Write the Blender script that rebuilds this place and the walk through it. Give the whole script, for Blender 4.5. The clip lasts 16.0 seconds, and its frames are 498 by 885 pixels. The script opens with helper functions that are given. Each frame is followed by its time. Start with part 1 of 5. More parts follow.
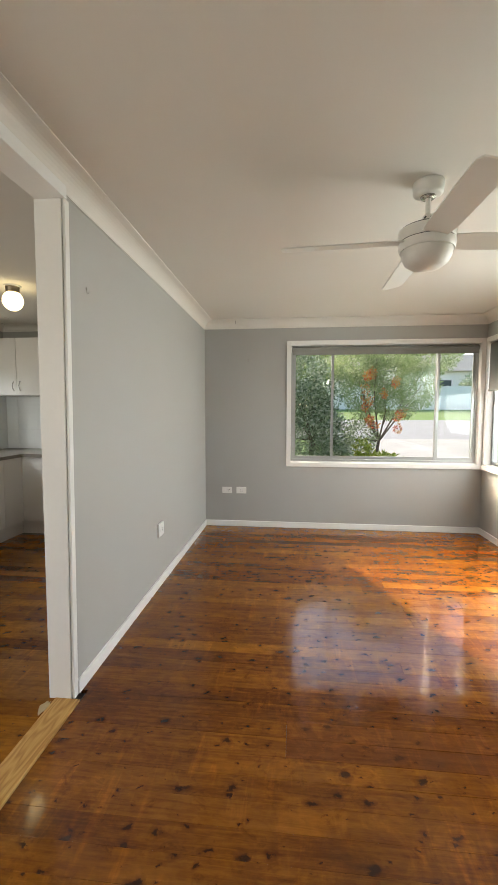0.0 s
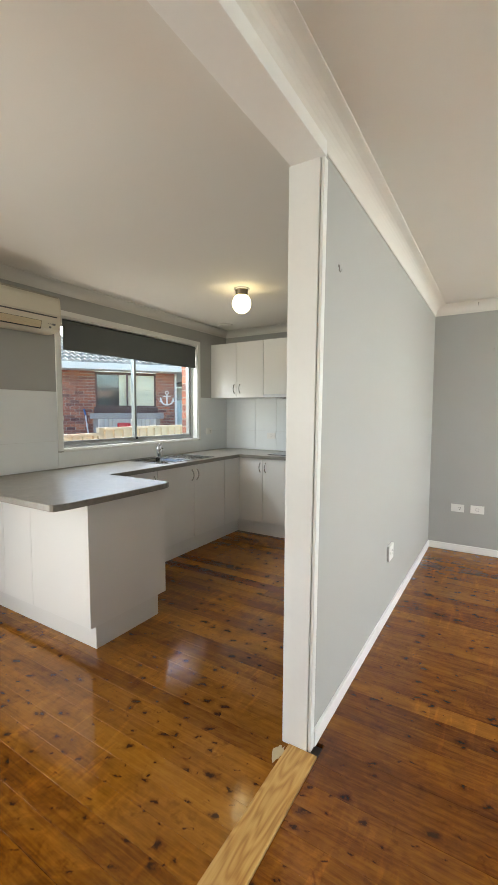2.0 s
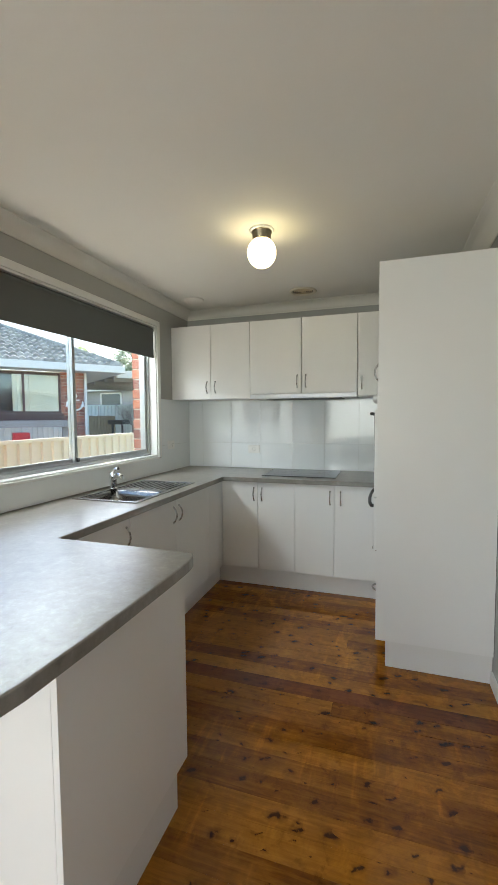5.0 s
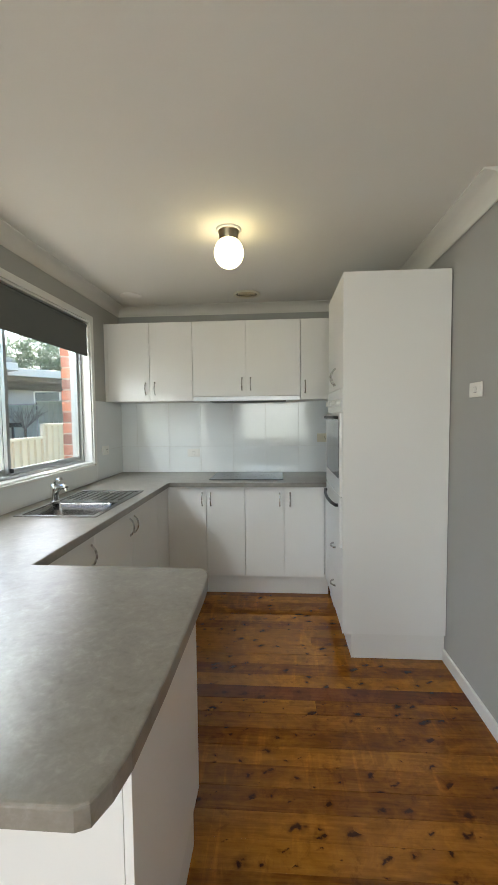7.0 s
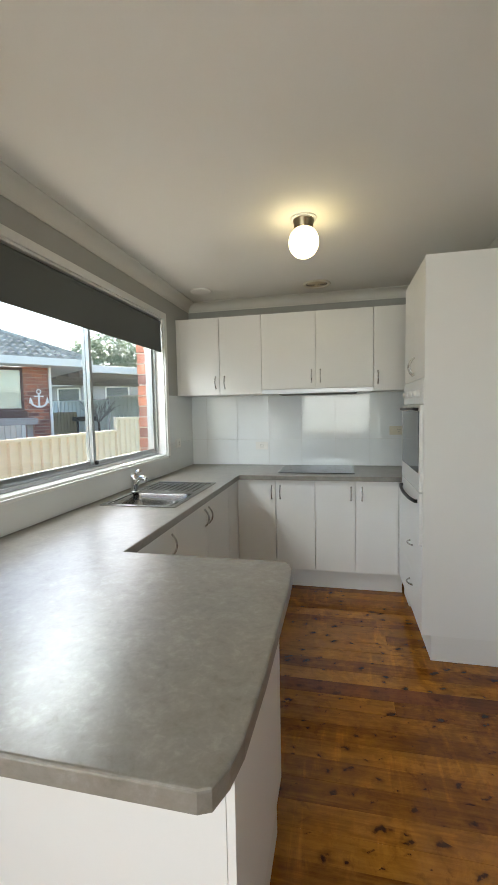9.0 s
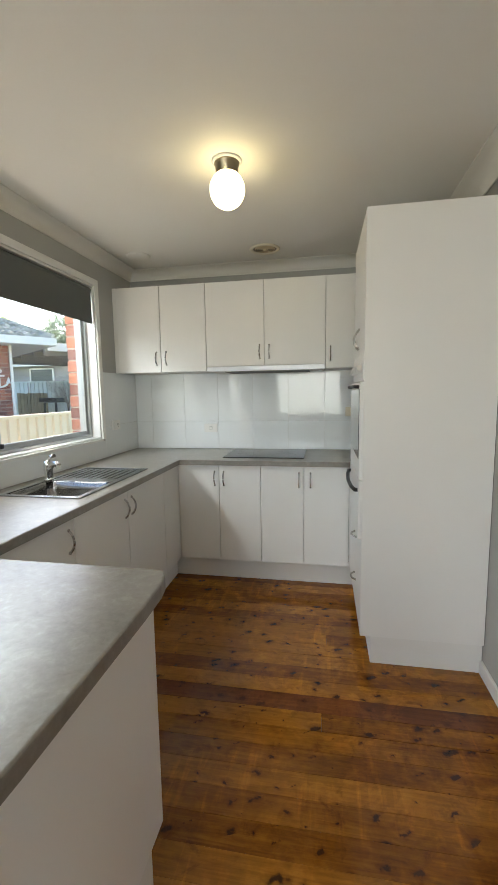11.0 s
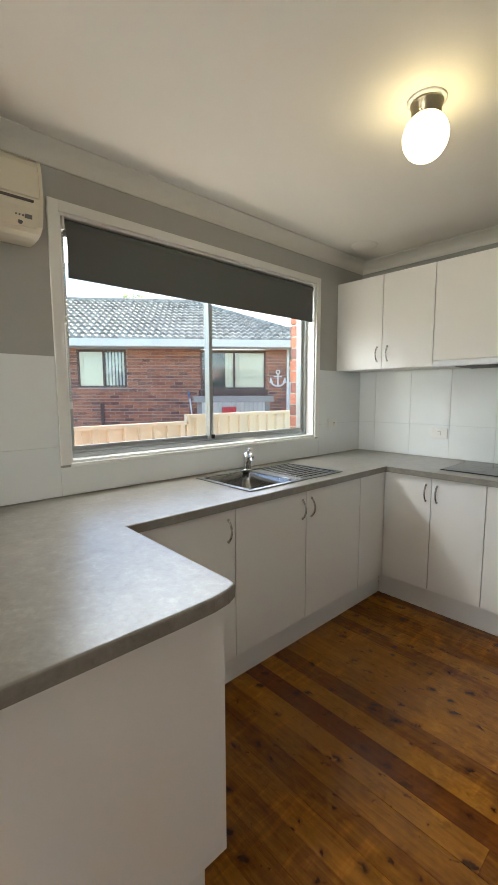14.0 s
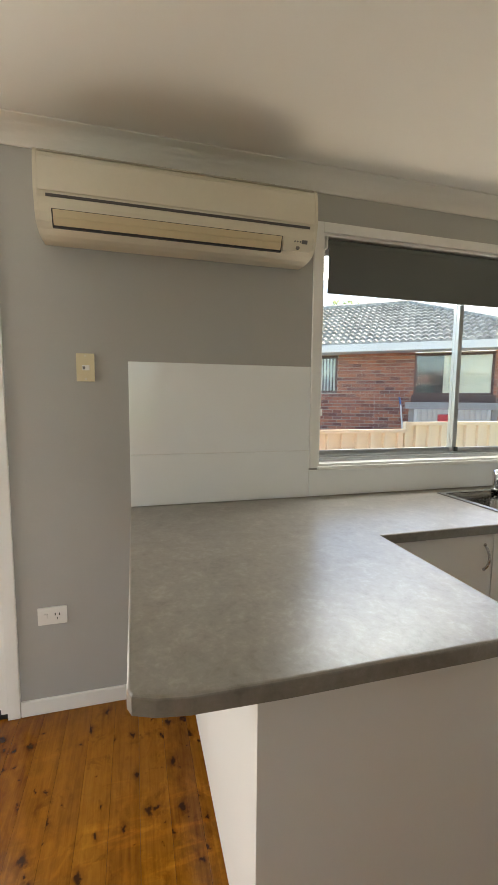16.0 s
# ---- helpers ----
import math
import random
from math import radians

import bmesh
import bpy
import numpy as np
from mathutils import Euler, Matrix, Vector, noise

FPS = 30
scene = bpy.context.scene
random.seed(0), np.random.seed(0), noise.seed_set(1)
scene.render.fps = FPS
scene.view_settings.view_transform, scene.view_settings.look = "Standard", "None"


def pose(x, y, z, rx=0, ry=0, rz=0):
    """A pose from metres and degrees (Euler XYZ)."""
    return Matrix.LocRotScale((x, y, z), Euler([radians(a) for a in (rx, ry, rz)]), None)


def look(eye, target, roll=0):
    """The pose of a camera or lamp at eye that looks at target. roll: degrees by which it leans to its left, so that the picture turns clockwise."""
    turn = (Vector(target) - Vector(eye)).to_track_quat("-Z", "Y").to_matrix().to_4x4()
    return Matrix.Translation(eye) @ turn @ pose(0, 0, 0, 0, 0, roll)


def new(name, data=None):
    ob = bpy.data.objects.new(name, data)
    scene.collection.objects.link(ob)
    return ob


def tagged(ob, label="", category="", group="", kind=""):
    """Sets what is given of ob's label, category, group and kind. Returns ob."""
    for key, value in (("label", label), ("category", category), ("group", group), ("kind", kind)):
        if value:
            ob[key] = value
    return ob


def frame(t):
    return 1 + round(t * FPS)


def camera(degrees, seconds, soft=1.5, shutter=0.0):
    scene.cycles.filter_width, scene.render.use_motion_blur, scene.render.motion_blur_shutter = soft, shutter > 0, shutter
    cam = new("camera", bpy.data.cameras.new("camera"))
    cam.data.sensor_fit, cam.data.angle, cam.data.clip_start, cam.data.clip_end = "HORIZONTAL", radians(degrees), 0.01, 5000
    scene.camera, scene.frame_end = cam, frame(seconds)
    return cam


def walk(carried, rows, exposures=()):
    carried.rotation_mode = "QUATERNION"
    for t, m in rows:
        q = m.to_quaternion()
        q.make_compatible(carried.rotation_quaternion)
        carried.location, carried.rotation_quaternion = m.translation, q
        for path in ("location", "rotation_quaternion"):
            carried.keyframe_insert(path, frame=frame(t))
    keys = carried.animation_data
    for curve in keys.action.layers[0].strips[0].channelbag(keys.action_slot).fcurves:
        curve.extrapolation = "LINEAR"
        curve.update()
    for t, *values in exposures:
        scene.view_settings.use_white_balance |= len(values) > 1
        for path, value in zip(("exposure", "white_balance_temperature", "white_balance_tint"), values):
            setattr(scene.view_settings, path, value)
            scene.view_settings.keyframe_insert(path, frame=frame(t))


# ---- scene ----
cam = camera(62.1, 16.0)
PATH = [
    (0, (0.034, 0.196, 1.371), (-0.175, 2.179, 1.219), 0.1),
    (0.5, (-0.034, 0.207, 1.37), (-0.504, 2.144, 1.208), 0.1),
    (1, (-0.09, 0.242, 1.362), (-0.803, 2.104, 1.199), 0.2),
    (1.5, (-0.204, 0.379, 1.358), (-1.122, 2.149, 1.202), 0.1),
    (2, (-0.373, 0.504, 1.369), (-1.421, 2.202, 1.224), 0.1),
    (2.5, (-0.628, 0.597, 1.378), (-1.731, 2.259, 1.238), -0.1),
    (3, (-0.816, 0.727, 1.362), (-1.936, 2.379, 1.23), -0.0),
    (3.5, (-1.02, 0.874, 1.381), (-2.111, 2.545, 1.246), 0.2),
    (4, (-1.251, 0.99, 1.371), (-2.247, 2.719, 1.24), 0.1),
    (4.5, (-1.464, 1.109, 1.376), (-2.304, 2.921, 1.256), -0.1),
    (5, (-1.65, 1.265, 1.383), (-2.272, 3.162, 1.261), -0.4),
    (5.2, (-1.709, 1.304, 1.392), (-2.231, 3.231, 1.277), -0.5),
    (7.3, (-2.08, 1.236, 1.403), (-2.218, 3.227, 1.281), -0.6),
    (7.5, (-2.098, 1.236, 1.399), (-2.276, 3.225, 1.279), -0.5),
    (8, (-2.116, 1.24, 1.404), (-2.419, 3.213, 1.278), -0.2),
    (8.2, (-2.13, 1.236, 1.403), (-2.479, 3.201, 1.277), -0.2),
    (10.3, (-2.067, 1.303, 1.418), (-2.516, 3.241, 1.21), -1.6),
    (10.5, (-2.023, 1.385, 1.377), (-2.432, 3.333, 1.176), -1.1),
    (11, (-1.87, 1.566, 1.376), (-2.225, 3.52, 1.137), -0.9),
    (11.5, (-1.79, 1.792, 1.365), (-2.196, 3.732, 1.1), -0.8),
    (12, (-1.718, 1.946, 1.376), (-2.296, 3.841, 1.106), -0.4),
    (12.5, (-1.578, 2.011, 1.362), (-2.399, 3.817, 1.107), -0.0),
    (13, (-1.512, 2.003, 1.373), (-2.581, 3.674, 1.116), -0.0),
    (13.5, (-1.527, 1.986, 1.358), (-2.816, 3.498, 1.12), -0.1),
    (14, (-1.551, 1.948, 1.362), (-3.015, 3.292, 1.134), -0.2),
    (14.5, (-1.572, 1.911, 1.369), (-3.18, 3.078, 1.146), -0.0),
    (15, (-1.589, 1.88, 1.361), (-3.324, 2.853, 1.152), -0.0),
    (15.5, (-1.607, 1.85, 1.368), (-3.452, 2.594, 1.16), 0.2),
    (16, (-1.644, 1.75, 1.38), (-3.56, 2.284, 1.171), 0.5),
]
EXPOSURES = [(0.0, 1.63, 8000, 12), (1.0, 1.95, 7800, 11), (2.0, 2.12, 7600, 10), (3.5, 2.22, 6900, 8), (5.0, 2.08, 7200, 8), (8.0, 2.08, 7300, 9), (11.0, 2.16, 7450, 10), (12.5, 2.33, 7550, 10), (14.5, 2.22, 7650, 11), (15.5, 2.2, 7800, 11), (16.0, 2.08, 8200, 12)]
SKY, GLOBE_POWER = 0.15, 2.2
walk(cam, [(t, look(eye, target, roll)) for t, eye, target, roll in PATH], EXPOSURES)

# ---- world and sun ----
SUN_AZ = math.atan2(-0.36, 0.93)          # the sun stands north, a little west
SUN_EL = radians(33)
world = bpy.data.worlds.new("sky")
scene.world = world
world.use_nodes = True
wn = world.node_tree
sky = wn.nodes.new("ShaderNodeTexSky")
sky.sky_type, sky.sun_disc, sky.sun_elevation, sky.sun_rotation = "NISHITA", False, SUN_EL, SUN_AZ
sky.air_density, sky.dust_density, sky.ozone_density = 1.0, 1.0, 5.0
wn.nodes["Background"].inputs["Strength"].default_value = SKY
wn.links.new(sky.outputs[0], wn.nodes["Background"].inputs["Color"])
sun = new("sun", bpy.data.lights.new("sun", "SUN"))
sun.data.energy, sun.data.angle, sun.data.color = 3.0, radians(0.6), (1.0, 0.93, 0.82)
sun.matrix_world = look((0, 0, 0), (-math.sin(SUN_AZ) * math.cos(SUN_EL), -math.cos(SUN_AZ) * math.cos(SUN_EL), -math.sin(SUN_EL)))


def window_light(name, m, width, height, power, tint=(0.86, 0.93, 1.0)):
    """Adds an area lamp in or near an opening to stand in for daylight."""
    lamp = new(name, bpy.data.lights.new(name, "AREA"))
    lamp.data.shape, lamp.data.size, lamp.data.size_y = "RECTANGLE", width, height
    lamp.data.energy, lamp.data.color = power, tint
    lamp.matrix_world = m
    return lamp


window_light("door_light", look((-3.70, 0.15, 1.05), (0, 0.15, 0.9)), 1.7, 1.95, 8)
window_light("east_window_light", look((2.60, 3.3, 1.50), (0.4, 3.3, 0.35)), 2.2, 1.15, 22, (0.78, 0.89, 1.0))
# Added fill lamp from the unseen south side; the opening there is invented.
window_light("south_fill_lamp", look((-2.2, -2.66, 1.45), (-2.2, 0, 1.2)), 1.7, 1.25, 13)
# Added lamp hidden below the sill, for bounce off the sunlit path.
window_light("path_bounce_fill", look((-3.82, 3.36, 0.94), (-2.9, 3.36, 2.0)), 0.85, 0.22, 2.3, (1.0, 0.95, 0.87))
# Added lamp outside, hidden above the blind's lower edge, boosting the sky's light.
window_light("kitchen_sky_fill", look((-3.98, 3.47, 2.27), (-3.2, 3.47, 1.78)), 1.35, 0.36, 8.5, (0.74, 0.87, 1.0))


# ---- helpers of this scene ----
def nodes_of(name):
    m = bpy.data.materials.new(name)
    m.use_nodes = True
    t = m.node_tree
    return m, t, t.nodes["Principled BSDF"]


def node(t, kind, **values):
    n = t.nodes.new(kind)
    for key, value in values.items():
        n.inputs[key.replace("_", " ")].default_value = value
    return n


def ramp(t, source, stops):
    r = t.nodes.new("ShaderNodeValToRGB")
    while len(r.color_ramp.elements) < len(stops):
        r.color_ramp.elements.new(0.5)
    for e, (at, c) in zip(r.color_ramp.elements, stops):
        e.position, e.color = at, (*c, 1) if len(c) == 3 else c
    t.links.new(source, r.inputs[0])
    return r.outputs[0]


def mix(t, fac, a, b, kind="MIX"):
    m = t.nodes.new("ShaderNodeMix")
    m.data_type, m.blend_type = "RGBA", kind
    for socket, value in ((m.inputs[0], fac), (m.inputs[6], a), (m.inputs[7], b)):
        if isinstance(value, bpy.types.NodeSocket):
            t.links.new(value, socket)
        elif isinstance(value, (int, float)):
            socket.default_value = value
        else:
            socket.default_value = (*value, 1)
    return m.outputs[2]


def maths(t, kind, a, b=0.0):
    m = t.nodes.new("ShaderNodeMath")
    m.operation = kind
    for socket, value in zip(m.inputs, (a, b)):
        if isinstance(value, (int, float)):
            socket.default_value = value
        else:
            t.links.new(value, socket)
    return m.outputs[0]


def bumped(t, b, height, strength, distance=0.002):
    n = node(t, "ShaderNodeBump", Strength=strength, Distance=distance)
    t.links.new(height, n.inputs["Height"])
    t.links.new(n.outputs[0], b.inputs["Normal"])


def coords(t, scale=(1, 1, 1), kind="Object"):
    c = t.nodes.new("ShaderNodeTexCoord")
    m = node(t, "ShaderNodeMapping", Scale=scale)
    t.links.new(c.outputs[kind], m.inputs[0])
    return m.outputs[0]


def noisy(t, where, scale, detail=4, rough=0.55, distortion=0.0):
    n = node(t, "ShaderNodeTexNoise", Scale=scale, Detail=detail, Roughness=rough, Distortion=distortion)
    t.links.new(where, n.inputs["Vector"])
    return n.outputs[0]


def coated(name, col, rough=0.5, metal=0.0, var=0.06, bump=0.05, fine=60.0, coarse=1.3, spec=0.5, coat=0.0):
    """Paint, plastic, laminate or metal with cloudy and fine variation and a fine relief."""
    m, t, b = nodes_of(name)
    w = coords(t)
    big, small = noisy(t, w, coarse, 3), noisy(t, w, fine, 3)
    both = maths(t, "ADD", maths(t, "MULTIPLY", big, 0.65), maths(t, "MULTIPLY", small, 0.35))
    dark = tuple(c * (1 - var) for c in col)
    light = tuple(min(1, c * (1 + var)) for c in col)
    t.links.new(ramp(t, both, [(0.3, dark), (0.7, light)]), b.inputs["Base Color"])
    t.links.new(ramp(t, both, [(0.3, (max(0, rough - 0.05),) * 3), (0.7, (min(1, rough + 0.06),) * 3)]), b.inputs["Roughness"])
    b.inputs["Metallic"].default_value = metal
    b.inputs["Specular IOR Level"].default_value = spec
    b.inputs["Coat Weight"].default_value = coat
    b.inputs["Coat Roughness"].default_value = 0.08
    if bump:
        bumped(t, b, small, bump)
    return m


def glass_mat(name, tint=(0.97, 0.99, 0.98)):
    m, t, b = nodes_of(name)
    b.inputs["Base Color"].default_value = (*tint, 1)
    b.inputs["Transmission Weight"].default_value = 1
    b.inputs["Roughness"].default_value = 0.0
    b.inputs["IOR"].default_value = 1.45
    return m


def glowing(name, col, strength):
    m, t, b = nodes_of(name)
    b.inputs["Base Color"].default_value = (0.9, 0.88, 0.82, 1)
    b.inputs["Emission Color"].default_value = (*col, 1)
    b.inputs["Emission Strength"].default_value = strength
    return m


def timber(name, stops, along="x", rough=0.10, coat=0.0, knots=1.0):
    """Varnished cypress: long grain, dark knots with halos, scuffed finish; each board its own tone."""
    m, t, b = nodes_of(name)
    c = t.nodes.new("ShaderNodeTexCoord")
    info = t.nodes.new("ShaderNodeObjectInfo")
    shift = t.nodes.new("ShaderNodeVectorMath")
    shift.operation = "MULTIPLY_ADD"
    t.links.new(info.outputs["Random"], shift.inputs[0])
    shift.inputs[1].default_value = (37.0, 61.0, 13.0)
    t.links.new(c.outputs["Object"], shift.inputs[2])
    w = shift.outputs[0]

    def stretched(sx, sy):
        mp = node(t, "ShaderNodeMapping", Scale=(sx, sy, 1) if along == "x" else (sy, sx, 1))
        t.links.new(w, mp.inputs[0])
        return mp.outputs[0]
    grain = noisy(t, stretched(1.3, 22.0), 3.0, 6, 0.62, 0.6)
    fine = noisy(t, stretched(3.0, 110.0), 3.0, 3)
    mottle = noisy(t, stretched(5.0, 9.0), 3.0, 5, 0.6, 0.8)
    broad = noisy(t, stretched(0.9, 4.0), 1.6, 3)
    tone = maths(t, "ADD", maths(t, "MULTIPLY", grain, 0.28), maths(t, "MULTIPLY", broad, 0.28))
    tone = maths(t, "ADD", tone, maths(t, "ADD", maths(t, "MULTIPLY", fine, 0.07), maths(t, "MULTIPLY", mottle, 0.19)))
    tone = maths(t, "ADD", tone, maths(t, "MULTIPLY", maths(t, "SUBTRACT", info.outputs["Random"], 0.42), 0.15))
    base = ramp(t, tone, stops)
    # knots
    warp = noisy(t, w, 24.0, 4)
    kw = t.nodes.new("ShaderNodeVectorMath")
    kw.operation = "MULTIPLY_ADD"
    t.links.new(warp, kw.inputs[0])
    kw.inputs[1].default_value = (1.0, 0.85, 0)
    t.links.new(stretched(10.5, 14.5), kw.inputs[2])
    v = node(t, "ShaderNodeTexVoronoi", Scale=1.0, Randomness=1.0)
    v.voronoi_dimensions = "2D"
    t.links.new(kw.outputs[0], v.inputs["Vector"])
    sep = t.nodes.new("ShaderNodeSeparateColor")
    t.links.new(v.outputs["Color"], sep.inputs[0])
    size = maths(t, "ADD", maths(t, "MULTIPLY", maths(t, "POWER", sep.outputs[0], 3.0), 0.20), 0.022)
    rel = maths(t, "DIVIDE", v.outputs["Distance"], size)
    gate = maths(t, "MULTIPLY", maths(t, "GREATER_THAN", sep.outputs[0], 0.25), maths(t, "GREATER_THAN", noisy(t, stretched(1.6, 2.5), 1.0, 2), 0.37))

    def falloff(near, far, amount):
        r = t.nodes.new("ShaderNodeMapRange")
        r.inputs["From Min"].default_value, r.inputs["From Max"].default_value = near, far
        r.inputs["To Min"].default_value, r.inputs["To Max"].default_value = amount * knots, 0.0
        t.links.new(rel, r.inputs["Value"])
        return maths(t, "MULTIPLY", r.outputs[0], gate)
    col = mix(t, falloff(0.8, 2.4, 0.6), base, mix(t, 1.0, base, (0.42, 0.26, 0.2), "MULTIPLY"))
    col = mix(t, falloff(0.55, 1.05, 0.92), col, (0.030, 0.011, 0.004))
    # old scuffs and stains in the finish
    geo = t.nodes.new("ShaderNodeNewGeometry")
    stain = noisy(t, geo.outputs["Position"], 1.9, 5, 0.6, 0.4)
    col = mix(t, ramp(t, stain, [(0.52, (0, 0, 0)), (0.78, (0.45, 0.45, 0.45))]), col, mix(t, 1.0, col, (0.6, 0.42, 0.3), "MULTIPLY"))
    # lap marks of the finish, brushed across the boards, and worn spots
    across = t.nodes.new("ShaderNodeMapping")
    across.inputs["Scale"].default_value = (26, 3.2, 1) if along == "x" else (3.2, 26, 1)
    t.links.new(geo.outputs["Position"], across.inputs[0])
    lap = noisy(t, across.outputs[0], 1.0, 4, 0.6, 0.5)
    lapped = maths(t, "MULTIPLY", ramp(t, lap, [(0.52, (0, 0, 0)), (0.70, (1, 1, 1))]), ramp(t, noisy(t, geo.outputs["Position"], 2.3, 2), [(0.47, (0, 0, 0)), (0.58, (0.85,) * 3)]))
    col = mix(t, lapped, col, mix(t, 1.0, col, (1.6, 1.55, 1.35), "MULTIPLY"))
    pale = maths(t, "MULTIPLY", ramp(t, noisy(t, geo.outputs["Position"], 5.5, 7, 0.72, 0.9), [(0.48, (0, 0, 0)), (0.57, (0.75,) * 3)]), ramp(t, noisy(t, geo.outputs["Position"], 0.75, 2), [(0.42, (0.1,) * 3), (0.6, (1, 1, 1))]))
    col = mix(t, pale, col, mix(t, 1.0, col, (1.5, 1.55, 1.5), "MULTIPLY"))
    worn = noisy(t, geo.outputs["Position"], 13.0, 6, 0.7, 0.6)
    col = mix(t, ramp(t, worn, [(0.57, (0, 0, 0)), (0.68, (0.6,) * 3)]), col, mix(t, 1.0, col, (0.5, 0.38, 0.3), "MULTIPLY"))
    t.links.new(col, b.inputs["Base Color"])
    scuff = noisy(t, geo.outputs["Position"], 7.0, 5, 0.65)
    brush = noisy(t, across.outputs[0], 0.55, 5, 0.7, 0.8)
    rgh = ramp(t, maths(t, "ADD", maths(t, "MULTIPLY", scuff, 0.5), maths(t, "MULTIPLY", brush, 0.5)), [(0.40, (rough * 0.5,) * 3), (0.50, (rough * 1.0,) * 3), (0.60, (rough * 2.2,) * 3)])
    t.links.new(mix(t, lapped, rgh, (rough * 2.6,) * 3), b.inputs["Roughness"])
    b.inputs["Specular IOR Level"].default_value = 0.4
    b.inputs["Coat Weight"].default_value = coat
    b.inputs["Coat Roughness"].default_value = 0.12
    wave = noisy(t, geo.outputs["Position"], 9.0, 2)
    hgt = maths(t, "ADD", maths(t, "MULTIPLY", wave, 0.8), maths(t, "MULTIPLY", fine, 0.10))
    bumped(t, b, hgt, 0.13, 0.004)
    return m


def leafy(name, cols, rough=0.5):
    m, t, b = nodes_of(name)
    geo = t.nodes.new("ShaderNodeNewGeometry")
    t.links.new(ramp(t, geo.outputs["Random Per Island"], [(i / max(1, len(cols) - 1), c) for i, c in enumerate(cols)]), b.inputs["Base Color"])
    b.inputs["Roughness"].default_value = rough
    # thin blades let part of the light through
    tr = t.nodes.new("ShaderNodeBsdfTranslucent")
    t.links.new(b.inputs["Base Color"].links[0].from_socket, tr.inputs["Color"])
    both = t.nodes.new("ShaderNodeMixShader")
    both.inputs[0].default_value = 0.55
    t.links.new(b.outputs[0], both.inputs[1])
    t.links.new(tr.outputs[0], both.inputs[2])
    out = [n for n in t.nodes if n.bl_idname == "ShaderNodeOutputMaterial"][0]
    t.links.new(both.outputs[0], out.inputs["Surface"])
    return m


def bricky(name):
    """One brick: fired red to brown, dark fire marks, sandy face."""
    m, t, b = nodes_of(name)
    info = t.nodes.new("ShaderNodeObjectInfo")
    geo = t.nodes.new("ShaderNodeNewGeometry")
    rnd = maths(t, "FRACT", maths(t, "ADD", info.outputs["Random"], geo.outputs["Random Per Island"]))
    base = ramp(t, rnd, [(0.0, (0.17, 0.075, 0.065)), (0.25, (0.36, 0.13, 0.085)), (0.5, (0.50, 0.19, 0.11)), (0.75, (0.40, 0.16, 0.11)), (1.0, (0.24, 0.11, 0.09))])
    n = noisy(t, geo.outputs["Position"], 22.0, 5)
    t.links.new(mix(t, ramp(t, n, [(0.5, (0, 0, 0)), (0.75, (0.6, 0.6, 0.6))]), base, (0.13, 0.06, 0.05)), b.inputs["Base Color"])
    b.inputs["Roughness"].default_value = 0.85
    bumped(t, b, noisy(t, geo.outputs["Position"], 150.0, 3), 0.5)
    return m


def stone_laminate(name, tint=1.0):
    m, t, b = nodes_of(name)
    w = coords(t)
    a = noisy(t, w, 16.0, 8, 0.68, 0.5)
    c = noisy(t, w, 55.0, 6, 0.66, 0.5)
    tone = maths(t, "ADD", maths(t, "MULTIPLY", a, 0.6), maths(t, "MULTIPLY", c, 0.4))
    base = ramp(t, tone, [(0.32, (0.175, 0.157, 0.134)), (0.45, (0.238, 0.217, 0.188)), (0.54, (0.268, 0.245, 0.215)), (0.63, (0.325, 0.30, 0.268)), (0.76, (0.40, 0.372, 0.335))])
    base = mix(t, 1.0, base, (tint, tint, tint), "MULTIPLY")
    t.links.new(base, b.inputs["Base Color"])
    t.links.new(ramp(t, c, [(0.3, (0.29,) * 3), (0.7, (0.325,) * 3)]), b.inputs["Roughness"])
    b.inputs["Specular IOR Level"].default_value = 0.75
    bumped(t, b, c, 0.02, 0.001)
    return m


def brushed(name, col=(0.36, 0.355, 0.345), rough=0.22):
    m, t, b = nodes_of(name)
    n = noisy(t, coords(t, (400, 6, 400)), 1.0, 3)
    t.links.new(ramp(t, n, [(0.3, tuple(c * 0.85 for c in col)), (0.7, col)]), b.inputs["Base Color"])
    t.links.new(ramp(t, n, [(0.3, (rough * 0.8,) * 3), (0.7, (rough * 1.3,) * 3)]), b.inputs["Roughness"])
    b.inputs["Metallic"].default_value = 1.0
    return m


WALL_GREY = coated("wall_grey_paint", (0.405, 0.405, 0.39), 0.6, var=0.03, bump=0.10, fine=180)
CEILING_WHITE = coated("ceiling_paint", (0.72, 0.70, 0.655), 0.8, var=0.015, bump=0.06, fine=120)
TRIM_WHITE = coated("trim_gloss_paint", (0.80, 0.80, 0.78), 0.33, var=0.025, bump=0.04, fine=40)
CAB_WHITE = coated("cabinet_melamine", (0.80, 0.79, 0.765), 0.36, var=0.012, bump=0.05, fine=260)
KICK_WHITE = coated("kick_melamine", (0.76, 0.75, 0.72), 0.42, var=0.03, bump=0.05, fine=120)
GAP_DARK = coated("shadow_gap_board", (0.10, 0.095, 0.09), 0.8)
TILE_WHITE = coated("glazed_tile", (0.82, 0.85, 0.86), 0.06, var=0.012, bump=0.012, fine=8, spec=0.5)
GROUT = coated("grout", (0.72, 0.72, 0.70), 0.9, bump=0.2)
BENCH = stone_laminate("stone_laminate")
STEEL = brushed("stainless_steel")
CHROME = coated("chrome", (0.78, 0.78, 0.78), 0.10, 1.0, var=0.02, bump=0)
SATIN = coated("satin_nickel", (0.50, 0.49, 0.47), 0.26, 1.0, var=0.03, bump=0)
